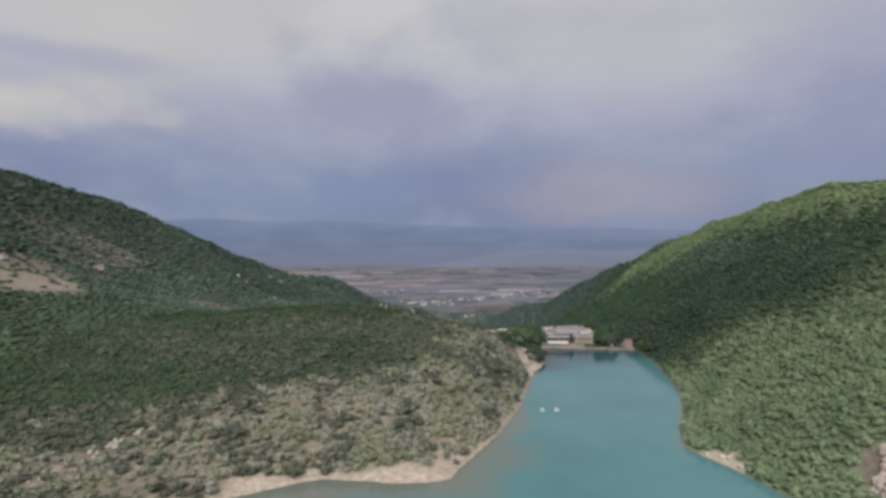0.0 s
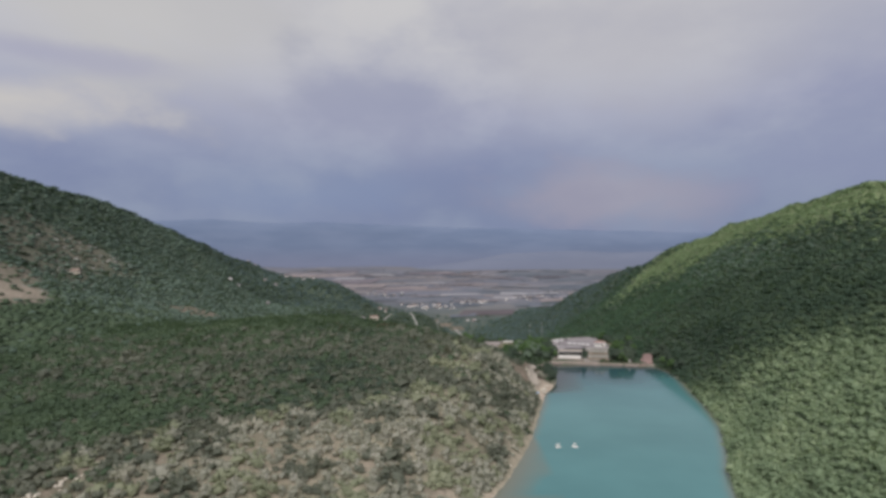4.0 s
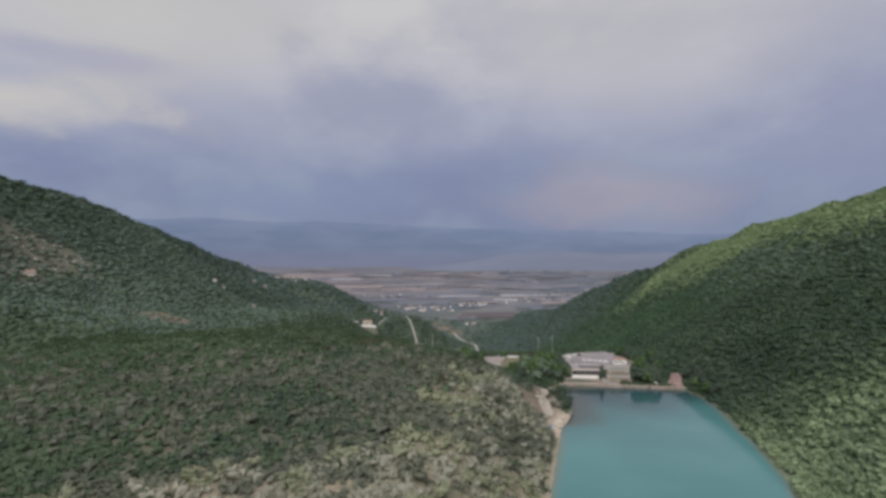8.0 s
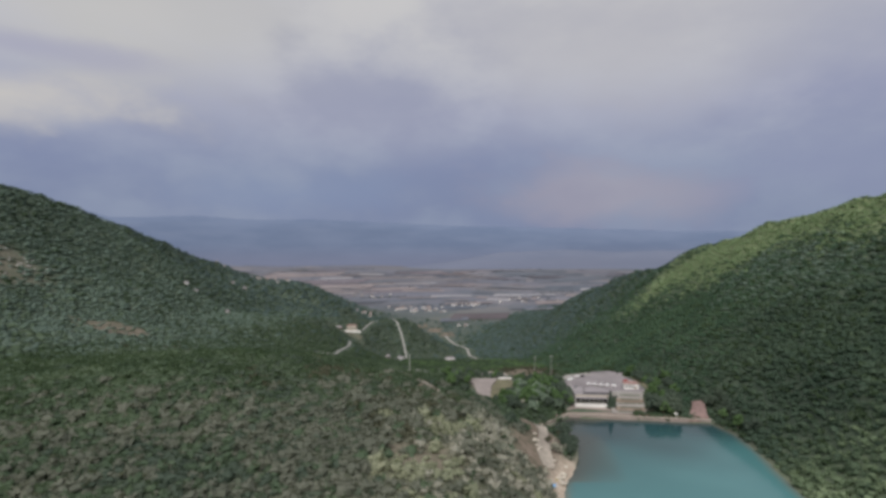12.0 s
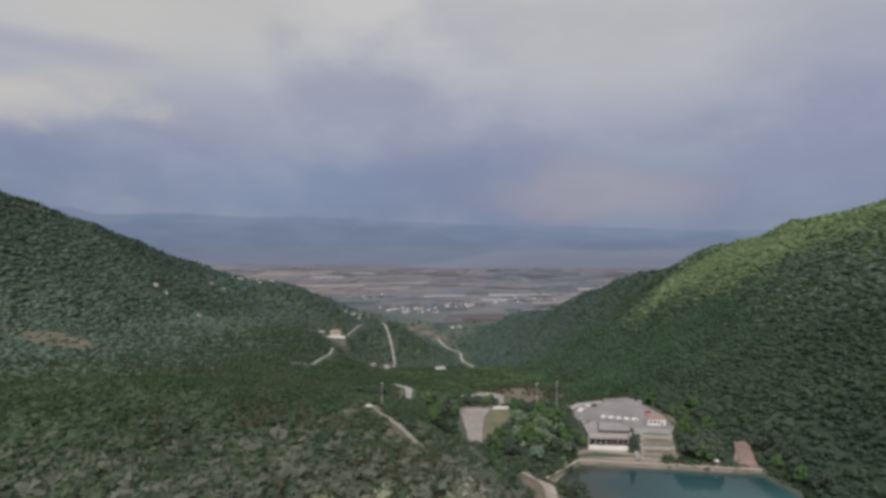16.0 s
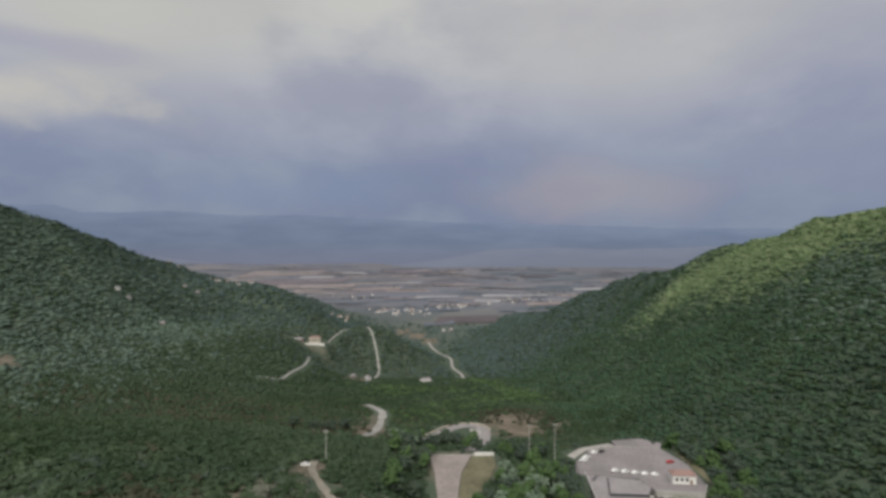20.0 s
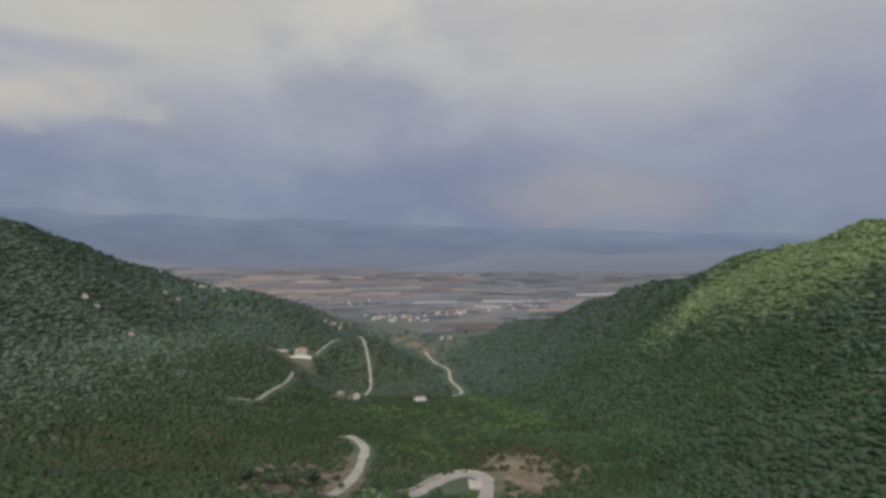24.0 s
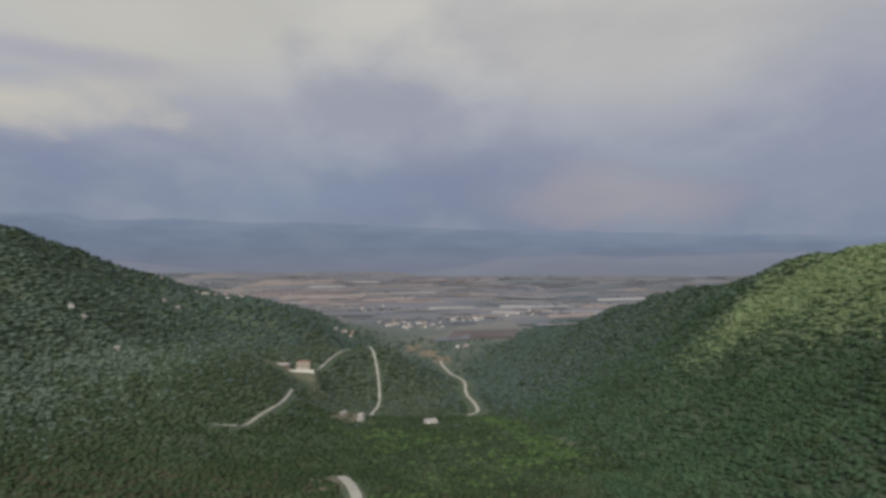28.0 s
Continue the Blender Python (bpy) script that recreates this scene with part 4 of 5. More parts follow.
def forest():
    close = [crown(s, 1, 17, 0.18) for s in range(1, 9)]
    near = [crown(s, 1, 13, 0.15) for s in range(51, 59)]
    mid = [crown(s, 1, 5, 0.14) for s in range(11, 17)]
    far = [crown(s, 1, 3, 0.12) for s in range(21, 25)]
    pine = [conifer(s, 5, 6) for s in range(31, 34)]
    sets = {}
    # kinds of crown, x and y from and to, spacing, seed, height over width
    zones = ((close, -300, 320, 225, 540, 3.1, 1, 0.78), (close, -300, 320, 540, 690, 3.1, 8, 0.70), (near, -320, 330, 690, 1010, 3.7, 2, 0.52), (near, 300, 510, 330, 1200, 4.5, 3, 0.44),
             (mid, -520, -300, 300, 1010, 5.6, 4, 0.40), (mid, -420, 505, 1010, 1500, 5.6, 5, 0.34), (mid, -800, 505, 200, 1750, 7.6, 6, 0.32), (far, -820, 640, 1750, 2850, 10.0, 7, 0.30))
    taken = []
    for zone, (kinds, x0, x1, y0, y1, pitch, seed, stand) in enumerate(zones):
        x, y, r = scatter(x0, x1, y0, y1, pitch, seed)
        keep = clear_of(x, y) & (r.random(len(x)) > bareness(x, y) * 1.05)
        for a0, a1, b0, b1 in taken:
            keep &= (x < a0) | (x > a1) | (y < b0) | (y > b1)
        taken.append((x0, x1, y0, y1))
        keep &= (np.abs(x) > 200) | (y > 225)
        if zone == 7:
            keep &= r.random(len(x)) < np.maximum(wooded(x, y), 0.42 * step(2560, 2350, y) * (0.6 + value_noise(x / 60, y / 60)))
        x, y = x[keep], y[keep]
        z = height(x, y)
        size = pitch * (1.05 + 0.85 * r.random(len(x)) ** 2)
        tall = np.minimum(size * stand * (0.7 + 0.6 * r.random(len(x))), 9)
        # cover and painted light by place: each line takes over from those above it
        wob, dry_share, sunlit_share, fresh_share = cover(x, y, z)
        luck = r.random((12, len(x)))
        scrub = dry_share + 0.42 * (luck[0] - 0.5)
        young = fresh_share + 0.5 * (luck[1] - 0.5)
        tint = value_noise(x / 19 + 40, y / 16) + 0.5 * value_noise(x / 7, y / 7 + 60) + 0.25 * (luck[2] - 0.5)
        brownish = 0.75 * np.exp(-((x + 150) / 130) ** 2 - ((y - 880) / 90) ** 2) + 1.1 * np.exp(-((x - 122) / 42) ** 2 - ((y - 862) / 60) ** 2) + 0.8 * np.exp(-(x / 40) ** 2 - ((y - 830) / 45) ** 2) + 0.55 * step(-220, -80, x) * step(140, 60, x) * step(360, 430, y) * step(660, 590, y) * step(0.0, 0.35, wob)
        # made-up trees for bright meadow; the narrow band paints sunlight on a spur
        orchard = 0.55 * np.exp(-((x - 10) / 60) ** 2 - ((y - 1160) / 60) ** 2) + 0.55 * np.exp(-((x - 115) / 50) ** 2 - ((y - 1050) / 80) ** 2) + 1.5 * np.exp(-((x - np.interp(y, [1077, 1120, 1183, 1291, 1363], [158, 160, 145, 124, 102])) / 19) ** 2) * step(1050, 1090, y) * step(1390, 1340, y) + 0.35 * np.exp(-((x - 30) / 40) ** 2 - ((y - 905) / 50) ** 2)
        # woods from here up the valley take the painted-shade leaf copies
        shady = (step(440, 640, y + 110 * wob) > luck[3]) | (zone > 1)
        lush = (y > 790) & (y < 1330) & (x > -130) & (x < 210) & (step(-0.25, 0.3, wob) > luck[4])
        lush |= step(-50, -150, x) * step(800, 560, y + 120 * wob) * 0.9 > luck[5]
        # high slopes that take the leaf paled for haze
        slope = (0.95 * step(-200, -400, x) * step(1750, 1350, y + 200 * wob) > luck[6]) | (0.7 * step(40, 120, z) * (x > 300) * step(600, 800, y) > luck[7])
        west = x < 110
        # the right hillside starts in its painted cloud-shade green
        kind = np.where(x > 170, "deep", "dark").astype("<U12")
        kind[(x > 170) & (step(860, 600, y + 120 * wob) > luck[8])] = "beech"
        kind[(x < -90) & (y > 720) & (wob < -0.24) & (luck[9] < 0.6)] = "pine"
        # the leaf tinted for haze takes over with distance up the valley
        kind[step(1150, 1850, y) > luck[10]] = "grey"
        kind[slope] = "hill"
        spur = step(-290, -230, x + 40 * wob) * step(90, 40, x + 40 * wob) * step(1300, 1360, y + 40 * wob) * step(1960, 1860, y + 60 * wob)
        kind[0.85 * spur > luck[6]] = "spur"
        kind[lush] = "lush"
        kind[(orchard * (1.0 + wob) > luck[11])] = "bright"
        kind[(scrub > 0.17) & (dry_share > 0.06)] = "olive"
        thin = 0.5 * step(100, 40, x) * step(-330, -220, x) * step(370, 420, y) * step(545, 475, y + 50 * wob)
        kind[(thin * (1.0 + 1.2 * tint) > luck[8]) & np.isin(kind, ("dark", "lush"))] = "olive"
        kind[(brownish * (0.6 + wob) > luck[9]) & (x < 150)] = "brown"
        # three greens step up to the wood painted as sunlit
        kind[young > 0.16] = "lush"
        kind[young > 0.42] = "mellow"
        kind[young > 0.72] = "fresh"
        kind[(scrub > 0.60) & (tint >= -0.16)] = "dry"
        kind[(scrub > 0.60) & (tint < -0.16)] = "olive"
        kind[(scrub > 0.17) & (tint > 0.2) & west & (dry_share > 0.35) & (y < 500)] = "yellow"
        # hilltop sunlight, painted as a kind of leaf
        kind[sunlit_share > luck[7]] = "light"
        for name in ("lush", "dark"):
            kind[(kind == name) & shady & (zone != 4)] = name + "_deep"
        spots = np.stack([x, y, z - (0.2 if zone < 3 else 0.3) * tall, size, tall], -1)
        spots[kind == "dry", 3] *= 0.84
        spots[kind == "fresh", 4] *= 1.3
        spots[kind == "light", 4] *= 0.8
        spots[kind == "pine", 3:] *= (0.9, 1.25)
        mixed = np.isin(kind, ("dry", "olive", "yellow"))
        spots[mixed, 3:] *= (0.75 + 0.7 * r.random(mixed.sum()) ** 2)[:, None] * (1.0, 1.1)
        for name in np.unique(kind):
            sets[(str(name), zone)] = spots[kind == name]
    names = {"dry": ("scrub", "leaf_dry", "dry olive-grey scrub and young trees on the slope", "scrub"),
             "olive": ("olive_scrub", "leaf_olive", "olive-green young trees between scrub and oak wood", "scrub"),
             "yellow": ("yellow_scrub", "leaf_yellow", "yellowish green young trees among the scrub", "scrub"),
             # added in place of meadow and a sunlit grass spur
             "bright": ("orchard", "leaf_lime", "bright green trees for valley meadow, with sunlight painted along a grass spur", "orchard"),
             "brown": ("brown_oak_wood", "leaf_brown", "brownish dry oak wood on the slope", "forest"),
             "light": ("hilltop_thicket", "leaf_sunlit", "hilltop wood with sunlight painted into its yellow-green leaves", "thicket"),
             "fresh": ("broadleaf_wood", "leaf_fresh_sunlit", "broadleaf wood on the hillside, sunlight painted into its bright green", "forest"),
             "grey": ("mountain_wood", "leaf_haze", "mountain wood on the far slopes, haze painted into its grey-green", "forest"),
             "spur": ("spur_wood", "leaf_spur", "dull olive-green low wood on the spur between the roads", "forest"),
             "hill": ("slope_wood", "leaf_hill_haze", "green wood high on the mountain side, painted pale for haze", "forest"),
             "mellow": ("young_wood", "leaf_sunlit_edge", "wood above the shore at the edge of the painted sunlight", "forest"),
             "beech": ("hill_wood", "leaf_beech", "green beech wood above the lake", "forest"),
             "deep": ("beech_wood", "leaf_forest_shade", "beech wood on the steep hillside, cloud shade painted into its green", "forest"),
             "lush": ("valley_wood", "leaf_mid", "brighter green broadleaf wood on the valley floor", "forest"),
             "lush_deep": ("valley_wood", "leaf_mid_shade", "broadleaf wood on the slope above the dam, shade painted into its green", "forest"),
             "dark_deep": ("oak_wood", "leaf_shade", "oak wood on the slope above the dam, shade painted into its green", "forest"),
             "pine": ("pine_wood", "needle", "dark pine wood on the hillside", "forest"),
             "dark": ("oak_wood", "leaf_dark", "dense dark oak wood on the hillside, haze painted into its bluish green", "forest")}
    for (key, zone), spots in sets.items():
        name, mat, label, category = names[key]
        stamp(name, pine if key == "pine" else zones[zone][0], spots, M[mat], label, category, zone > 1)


def hedgerows():
    """Lines and clumps of trees between the fields of the plain."""
    r = np.random.default_rng(77)
    rows = []
    for k in range(64):
        x, y = r.uniform(-2600, 2600), r.uniform(2350, 4550)
        a, n = r.choice([0.25, 0.25, 1.8]) + r.normal() * 0.1, int(r.integers(8, 30))
        s = np.arange(n) * 14.0
        rows.append(np.stack([x + s * np.cos(a) + r.normal(size=n) * 4, y + s * np.sin(a) + r.normal(size=n) * 4], -1))
    for k in range(60):
        n = int(r.integers(10, 50))
        rows.append(np.array([r.uniform(-2400, 2400), r.uniform(2300, 4500)]) + r.normal(size=(n, 2)) * (90, 18))
    p = np.concatenate(rows)
    s = 8 + 5 * r.random(len(p))
    stamp("hedgerow", [crown(q, 1, 6, 0.12) for q in range(61, 64)], np.stack([p[:, 0], p[:, 1], height(p[:, 0], p[:, 1]) - 1, s, s * 0.55], -1), M["leaf_hedge_haze"], "hedgerows and copses between the fields, painted pale blue for haze", "hedge")


forest()
hedgerows()


# ---- roads and river ----
def ribbon(name, points, width, mat, label, lift=0.3, category="road", every=4.0):
    line = curve_points(points, every)
    d = np.gradient(line, axis=0)
    d /= np.linalg.norm(d, axis=1, keepdims=True)
    side = np.stack([-d[:, 1], d[:, 0]], -1)
    cols = np.linspace(-0.5, 0.5, 5) * width
    wide = 1 + 0.5 * value_noise(line[:, 0] / 9, line[:, 1] / 9)
    P = line[:, None, :] + side[:, None, :] * cols[None, :, None] * wide[:, None, None]
    Z = height(line[:, 0], line[:, 1])[:, None] * 0.6 + height(P[..., 0], P[..., 1]) * 0.4
    Z = np.maximum(Z, height(P[..., 0], P[..., 1])) + lift
    k = len(line)
    v = np.concatenate([P, Z[..., None]], -1).reshape(-1, 3)
    i = np.arange(k * 5).reshape(k, 5)
    f = np.stack([i[:-1, :-1], i[1:, :-1], i[1:, 1:], i[:-1, 1:]], -1).reshape(-1, 4)[:, ::-1]
    tagged(new(name, mesh_from(name, v, f, mat, True)), label, category, kind="structure")


for name, (points, width, mat) in ROADS.items():
    ribbon("road_" + name, points, width, M[mat], {"shore_track": "pale track sloping down to the lake shore", "spur_track": "pale bare track through the wood"}.get(name, "narrow pale road winding down the wooded valley"), category="road")
ribbon("river", RIVER, 6.0, M["concrete"], "pale gravelly river bed below the dam", category="river")


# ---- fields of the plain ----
# the lilac cast of these field colours is distance haze, painted in
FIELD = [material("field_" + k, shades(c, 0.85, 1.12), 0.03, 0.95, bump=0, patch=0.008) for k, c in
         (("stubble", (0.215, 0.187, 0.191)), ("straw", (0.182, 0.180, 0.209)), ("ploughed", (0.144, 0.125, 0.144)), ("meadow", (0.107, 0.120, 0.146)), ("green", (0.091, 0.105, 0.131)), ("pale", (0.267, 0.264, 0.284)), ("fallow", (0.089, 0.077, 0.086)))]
FIELD_LABEL = ["tan stubble field on the plain", "pale straw field on the plain, blued by painted haze", "reddish ploughed field on the plain", "dull meadow on the plain, blued by painted haze", "dark crop field on the plain, blued by painted haze", "whitish bare field on the plain", "dull reddish fallow field beside the village"]


def field(x, y, w, d, a, kind, lift=2.4):
    u, v = np.meshgrid(np.linspace(-0.5, 0.5, 7), np.linspace(-0.5, 0.5, 5))
    u, v = u * w + v * d * 0.3, v * d
    X, Y = x + u * math.cos(a) - v * math.sin(a), y + u * math.sin(a) + v * math.cos(a)
    i = np.arange(35).reshape(5, 7)
    f = np.stack([i[:-1, :-1], i[:-1, 1:], i[1:, 1:], i[1:, :-1]], -1).reshape(-1, 4)
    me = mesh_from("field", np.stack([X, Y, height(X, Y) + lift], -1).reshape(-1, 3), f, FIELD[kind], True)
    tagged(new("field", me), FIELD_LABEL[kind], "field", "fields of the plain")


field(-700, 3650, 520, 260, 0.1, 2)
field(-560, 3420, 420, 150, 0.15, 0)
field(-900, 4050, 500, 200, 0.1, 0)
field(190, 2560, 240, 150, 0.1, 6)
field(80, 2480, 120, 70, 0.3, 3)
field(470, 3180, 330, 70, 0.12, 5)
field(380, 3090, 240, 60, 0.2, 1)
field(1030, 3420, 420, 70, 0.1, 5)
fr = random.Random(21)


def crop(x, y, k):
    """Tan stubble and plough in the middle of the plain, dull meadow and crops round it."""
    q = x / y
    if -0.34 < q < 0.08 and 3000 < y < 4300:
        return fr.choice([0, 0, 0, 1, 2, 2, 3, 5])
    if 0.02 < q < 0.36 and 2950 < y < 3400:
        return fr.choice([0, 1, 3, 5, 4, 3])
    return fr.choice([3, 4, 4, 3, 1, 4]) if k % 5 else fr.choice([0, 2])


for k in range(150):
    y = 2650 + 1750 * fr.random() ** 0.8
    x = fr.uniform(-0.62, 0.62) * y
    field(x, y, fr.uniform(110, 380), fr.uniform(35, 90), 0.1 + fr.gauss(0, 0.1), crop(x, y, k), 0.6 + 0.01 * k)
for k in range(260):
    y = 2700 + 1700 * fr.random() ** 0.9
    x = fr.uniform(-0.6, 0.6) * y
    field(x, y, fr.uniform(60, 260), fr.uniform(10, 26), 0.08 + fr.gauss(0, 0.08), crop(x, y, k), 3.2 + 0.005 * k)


# ---- houses ----
def house(x, y, w, d, h, yaw, wall, roof, label, group, windows=2):
    z = ground_at(x, y) - 0.4
    ob = tagged(empty("house", x, y, z, yaw), label, "house", group)
    part("wall", block(0, 0, 0, w, d, h + 0.4), wall, ob)
    rise, over = 0.28 * d, 0.4
    bm = bmesh.new()
    a, b, t = w / 2 + over, d / 2 + over, h + 0.4
    low = [bm.verts.new(c) for c in ((-a, -b, t), (a, -b, t), (a, b, t), (-a, b, t))]
    ridge = [bm.verts.new(c) for c in ((-a * 0.7, 0, t + rise), (a * 0.7, 0, t + rise))]
    bm.faces.new((low[0], low[1], ridge[1], ridge[0]))
    bm.faces.new((low[2], low[3], ridge[0], ridge[1]))
    bm.faces.new((low[1], low[2], ridge[1]))
    bm.faces.new((low[3], low[0], ridge[0]))
    bm.faces.new(low[::-1])
    top = part("roof", bm, roof, ob)
    part("chimney", block(w * 0.22, d * 0.12, t + rise * 0.45, 0.7, 0.7, rise * 0.9), M["concrete"], top)
    part("door", block(w * 0.44 - 0.6, -d / 2 - 0.03, 0.4, 1.0, 0.14, 2.1), M["wood"], ob)
    for k in range(windows):
        part("window", block((k + 0.5) / windows * w - w / 2, -d / 2 - 0.02, h * 0.45, w / windows * 0.4, 0.12, h * 0.35), M["glass"], ob)
    return ob


hr = random.Random(4)
for cx, cy, sx, sy, count in ((-475, 1905, 60, 60, 16), (-640, 1880, 40, 30, 5), (-60, 2710, 110, 60, 26), (150, 2840, 70, 50, 18), (-160, 2740, 60, 40, 8), (-100, 1880, 25, 40, 4), (112, 2336, 20, 15, 4), (-262, 2290, 30, 40, 5), (-70, 1320, 20, 40, 3), (-515, 1725, 30, 20, 2), (-521, 1407, 30, 30, 2), (-440, 1300, 50, 40, 1), (500, 3000, 200, 80, 10), (-420, 3050, 200, 90, 10)):
    for k in range(count):
        house(cx + hr.uniform(-sx, sx), cy + hr.uniform(-sy, sy), hr.uniform(8, 12) if cy > 2000 else hr.uniform(6, 9), hr.uniform(7, 9) if cy > 2000 else 6.5, hr.uniform(5, 8) if cy > 2000 else hr.uniform(3.5, 5.5), hr.uniform(-40, 40), M[hr.choice(["white", "white", "concrete"] if cy > 2000 else ["concrete", "white"])], M[hr.choice(["tile_brown", "roof_grey"] if cy > 1800 else ["roof_grey", "roof_grey"])],
              "small whitewashed village house with a tiled roof", "village houses")
house(-210, 1474, 24, 10, 9, 4, M["brick"], M["roof_grey"], "brick-coloured hillside house above a white retaining wall", "", 5)
house(-177, 1482, 22, 10, 11, -6, M["cream"], M["tile_brown"], "tall cream house beside the brick hillside house", "", 4)
house(38, 1268, 17, 9, 4.5, 5, M["white"], M["roof_grey"], "white hut beside the stream", "", 3)
house(-523, 858, 12, 9, 5, 20, M["cream"], M["tile_brown"], "pale farmhouse with a brown roof beside the mountain meadow", "", 3)
house(-513, 655, 9, 7, 4, -15, M["white"], M["tile_red"], "small white barn beside the mountain meadow", "", 1)
wall = tagged(empty("retaining_wall", -189, 1459, -73), "long pale retaining wall below the hillside house", "wall")
part("wall", block(0, 0, 0, 68, 0.8, 6.5), M["white"], wall)


# ---- waterfront: promenade, restaurant, car park ----
def railing(name, pts, z, high, mat, label, gap=3.0):
    ob = tagged(empty(name, pts[0][0], pts[0][1], z), label, "railing")
    o = Vector((pts[0][0], pts[0][1], z))
    post = None
    for (ax, ay), (bx, by) in zip(pts, pts[1:]):
        a, b = Vector((ax, ay, z)) - o, Vector((bx, by, z)) - o
        up = Vector((0, 0, high))
        part("rail", rod(bmesh.new(), a + up, b + up, 0.08, 0.08, 5), mat, ob)
        part("rail", rod(bmesh.new(), a + up * 0.5, b + up * 0.5, 0.05, 0.05, 5), mat, ob)
        for k in range(int((b - a).length / gap) + 1):
            p = a + (b - a).normalized() * gap * k
            if post is None:
                post = part("post", rod(bmesh.new(), (0, 0, 0), up, 0.09, 0.08, 5), mat, ob)
                post.location = p
            else:
                q = new("post", post.data)
                q.parent, q.location = ob, p
    return ob


promenade = tagged(empty("promenade", 110, 628, 0), "stone quay wall and paved walk along the water", "quay", kind="structure")


def local(points, o):
    return [(x - o[0], y - o[1]) for x, y in points]


O = (110, 628)
part("quay_wall", slab(local([(79, 594.5), (110, 626.5), (178, 616.5), (207, 612.5), (207.2, 614), (178.2, 618), (109.5, 628.1), (78, 595.6)], O), -5, 2.3), M["paving"], promenade)
part("walkway", slab(local([(78, 595.7), (109.4, 628.2), (178.2, 618.1), (207.2, 614.1), (208, 621), (180, 627), (120, 636.5), (108, 636), (72, 599)], O), -3, 1.9), M["paving"], promenade)
part("forecourt", slab(local([(111, 634), (121, 636.8), (171, 628.8), (173, 636), (150, 641), (116, 646)], O), -1, 3.5), M["paving"], promenade)
part("coping", slab(local([(78.8, 594.3), (110, 626.2), (207, 612.2), (207.1, 613.2), (109.7, 627.2), (78.2, 595)], O), 2.3, 2.55), M["cream"], promenade)
for k in range(9):
    t = k / 8
    part("stair_tread", block(80 + 29 * t - O[0] - 2.6, 598 + 33 * t - O[1] + 2.2, 1.9, 1.2, 3.2, 0.5 + 0.25 * (k % 2), radians(-42)), M["cream"], promenade)
railing("quay_railing", [(77.5, 596), (109, 629), (178, 619), (207, 615)], 2.0, 1.1, M["wood"], "low dark railing along the quay walk")

# restaurant: low white front, dark glazing, a roof deck level with the car park
YAW = -5.5
rest = tagged(empty("restaurant", 131, 639, 3.2, YAW), "low lakeside restaurant with white front wall and flat grey roof", "building")
part("front_wall", block(0, 0.3, 0, 24.5, 0.6, 3.0), M["white"], rest)
part("terrace_floor", block(0, 3.0, 2.3, 24.5, 5.0, 0.3), M["paving"], rest)
part("back_wall", block(0, 5.9, 0, 24.0, 0.5, 8.0), M["cream"], rest)
part("side_wall", block(-12.1, 15.6, 0, 0.5, 31, 8.6), M["concrete"], rest)
part("side_wall", block(12.1, 14.2, 0, 0.5, 22, 8.4), M["cream"], rest)
part("deck", slab([(-11.8, 5.6), (11.8, 5.6), (14.5, 25.4), (-11.8, 31)], 7.9, 8.5), M["roof_grey"], rest, "grey paved roof deck")
part("roof", slab([(-4.6, 7.2), (12.6, 7.2), (18.2, 21.5), (-1.8, 25.5)], 8.52, 8.62), M["roof_grey"], rest)
part("roof_edge", slab([(-5.0, 6.8), (12.8, 6.8), (12.8, 7.15), (-5.0, 7.15)], 8.5, 9.6), M["dark_metal"], rest)
part("roof_edge", slab([(-5.05, 7.2), (-4.65, 7.2), (-1.85, 25.5), (-2.25, 25.5)], 8.5, 9.6), M["dark_metal"], rest)
for k in range(9):
    win = part("window", block(-10.6 + 2.65 * k, 5.5, 3.1, 2.2, 0.25, 2.8), M["glass"], rest)
    part("window_frame", block(-10.6 + 2.65 * k, 5.4, 5.95, 2.5, 0.3, 0.25), M["white"], win)
for k in range(8):
    part("column", rod(bmesh.new(), (-11.4 + 3.25 * k, 1.0, 2.6), (-11.4 + 3.25 * k, 1.0, 6.3), 0.16, 0.16, 8), M["white"], rest)
part("awning", slab([(-12, 0.9), (12, 0.9), (12, 5.5), (-12, 5.5)], 6.3, 6.55), M["roof_grey"], rest)
part("fascia", block(0, 0.82, 6.0, 24, 0.15, 0.55), M["dark_metal"], rest)
for k in range(12):
    tub = part("planter", block(-11 + 2.0 * k, 0.35, 3.0, 1.2, 0.5, 0.5), M["dark_metal"], rest, "dark planter with a clipped shrub")
    v, f = ball(900 + k, (-11 + 2.0 * k, 0.35, 3.9), 0.62, 0.9, 0.3)
    shrub = new("shrub", mesh_from("shrub", v, f, M["needle"]))
    shrub.parent = tub
part("fence_panel", block(-12.42, 14.0, 8.0, 0.12, 27, 1.5), M["dark_metal"], rest, "dark panel fence along the deck")
part("door", block(9.2, 5.48, 2.6, 1.6, 0.2, 2.5), M["wood"], rest)
for k in range(3):
    vent = part("roof_vent", block(-9.5 + 1.2 * k, 22 + 2.4 * k, 8.5, 1.1, 1.1, 0.9), M["steel"], rest)
    part("cowl", block(-9.5 + 1.2 * k, 22 + 2.4 * k, 9.4, 1.4, 1.4, 0.15), M["dark_metal"], vent)
part("gutter", rod(bmesh.new(), (-12, 0.85, 6.2), (12, 0.85, 6.2), 0.09, 0.09, 6), M["dark_metal"], rest)
for k in range(7):
    part("fence_post", block(-12.1, 3.0 + 4.4 * k, 8.5, 0.45, 0.45, 1.3), M["white"], rest)
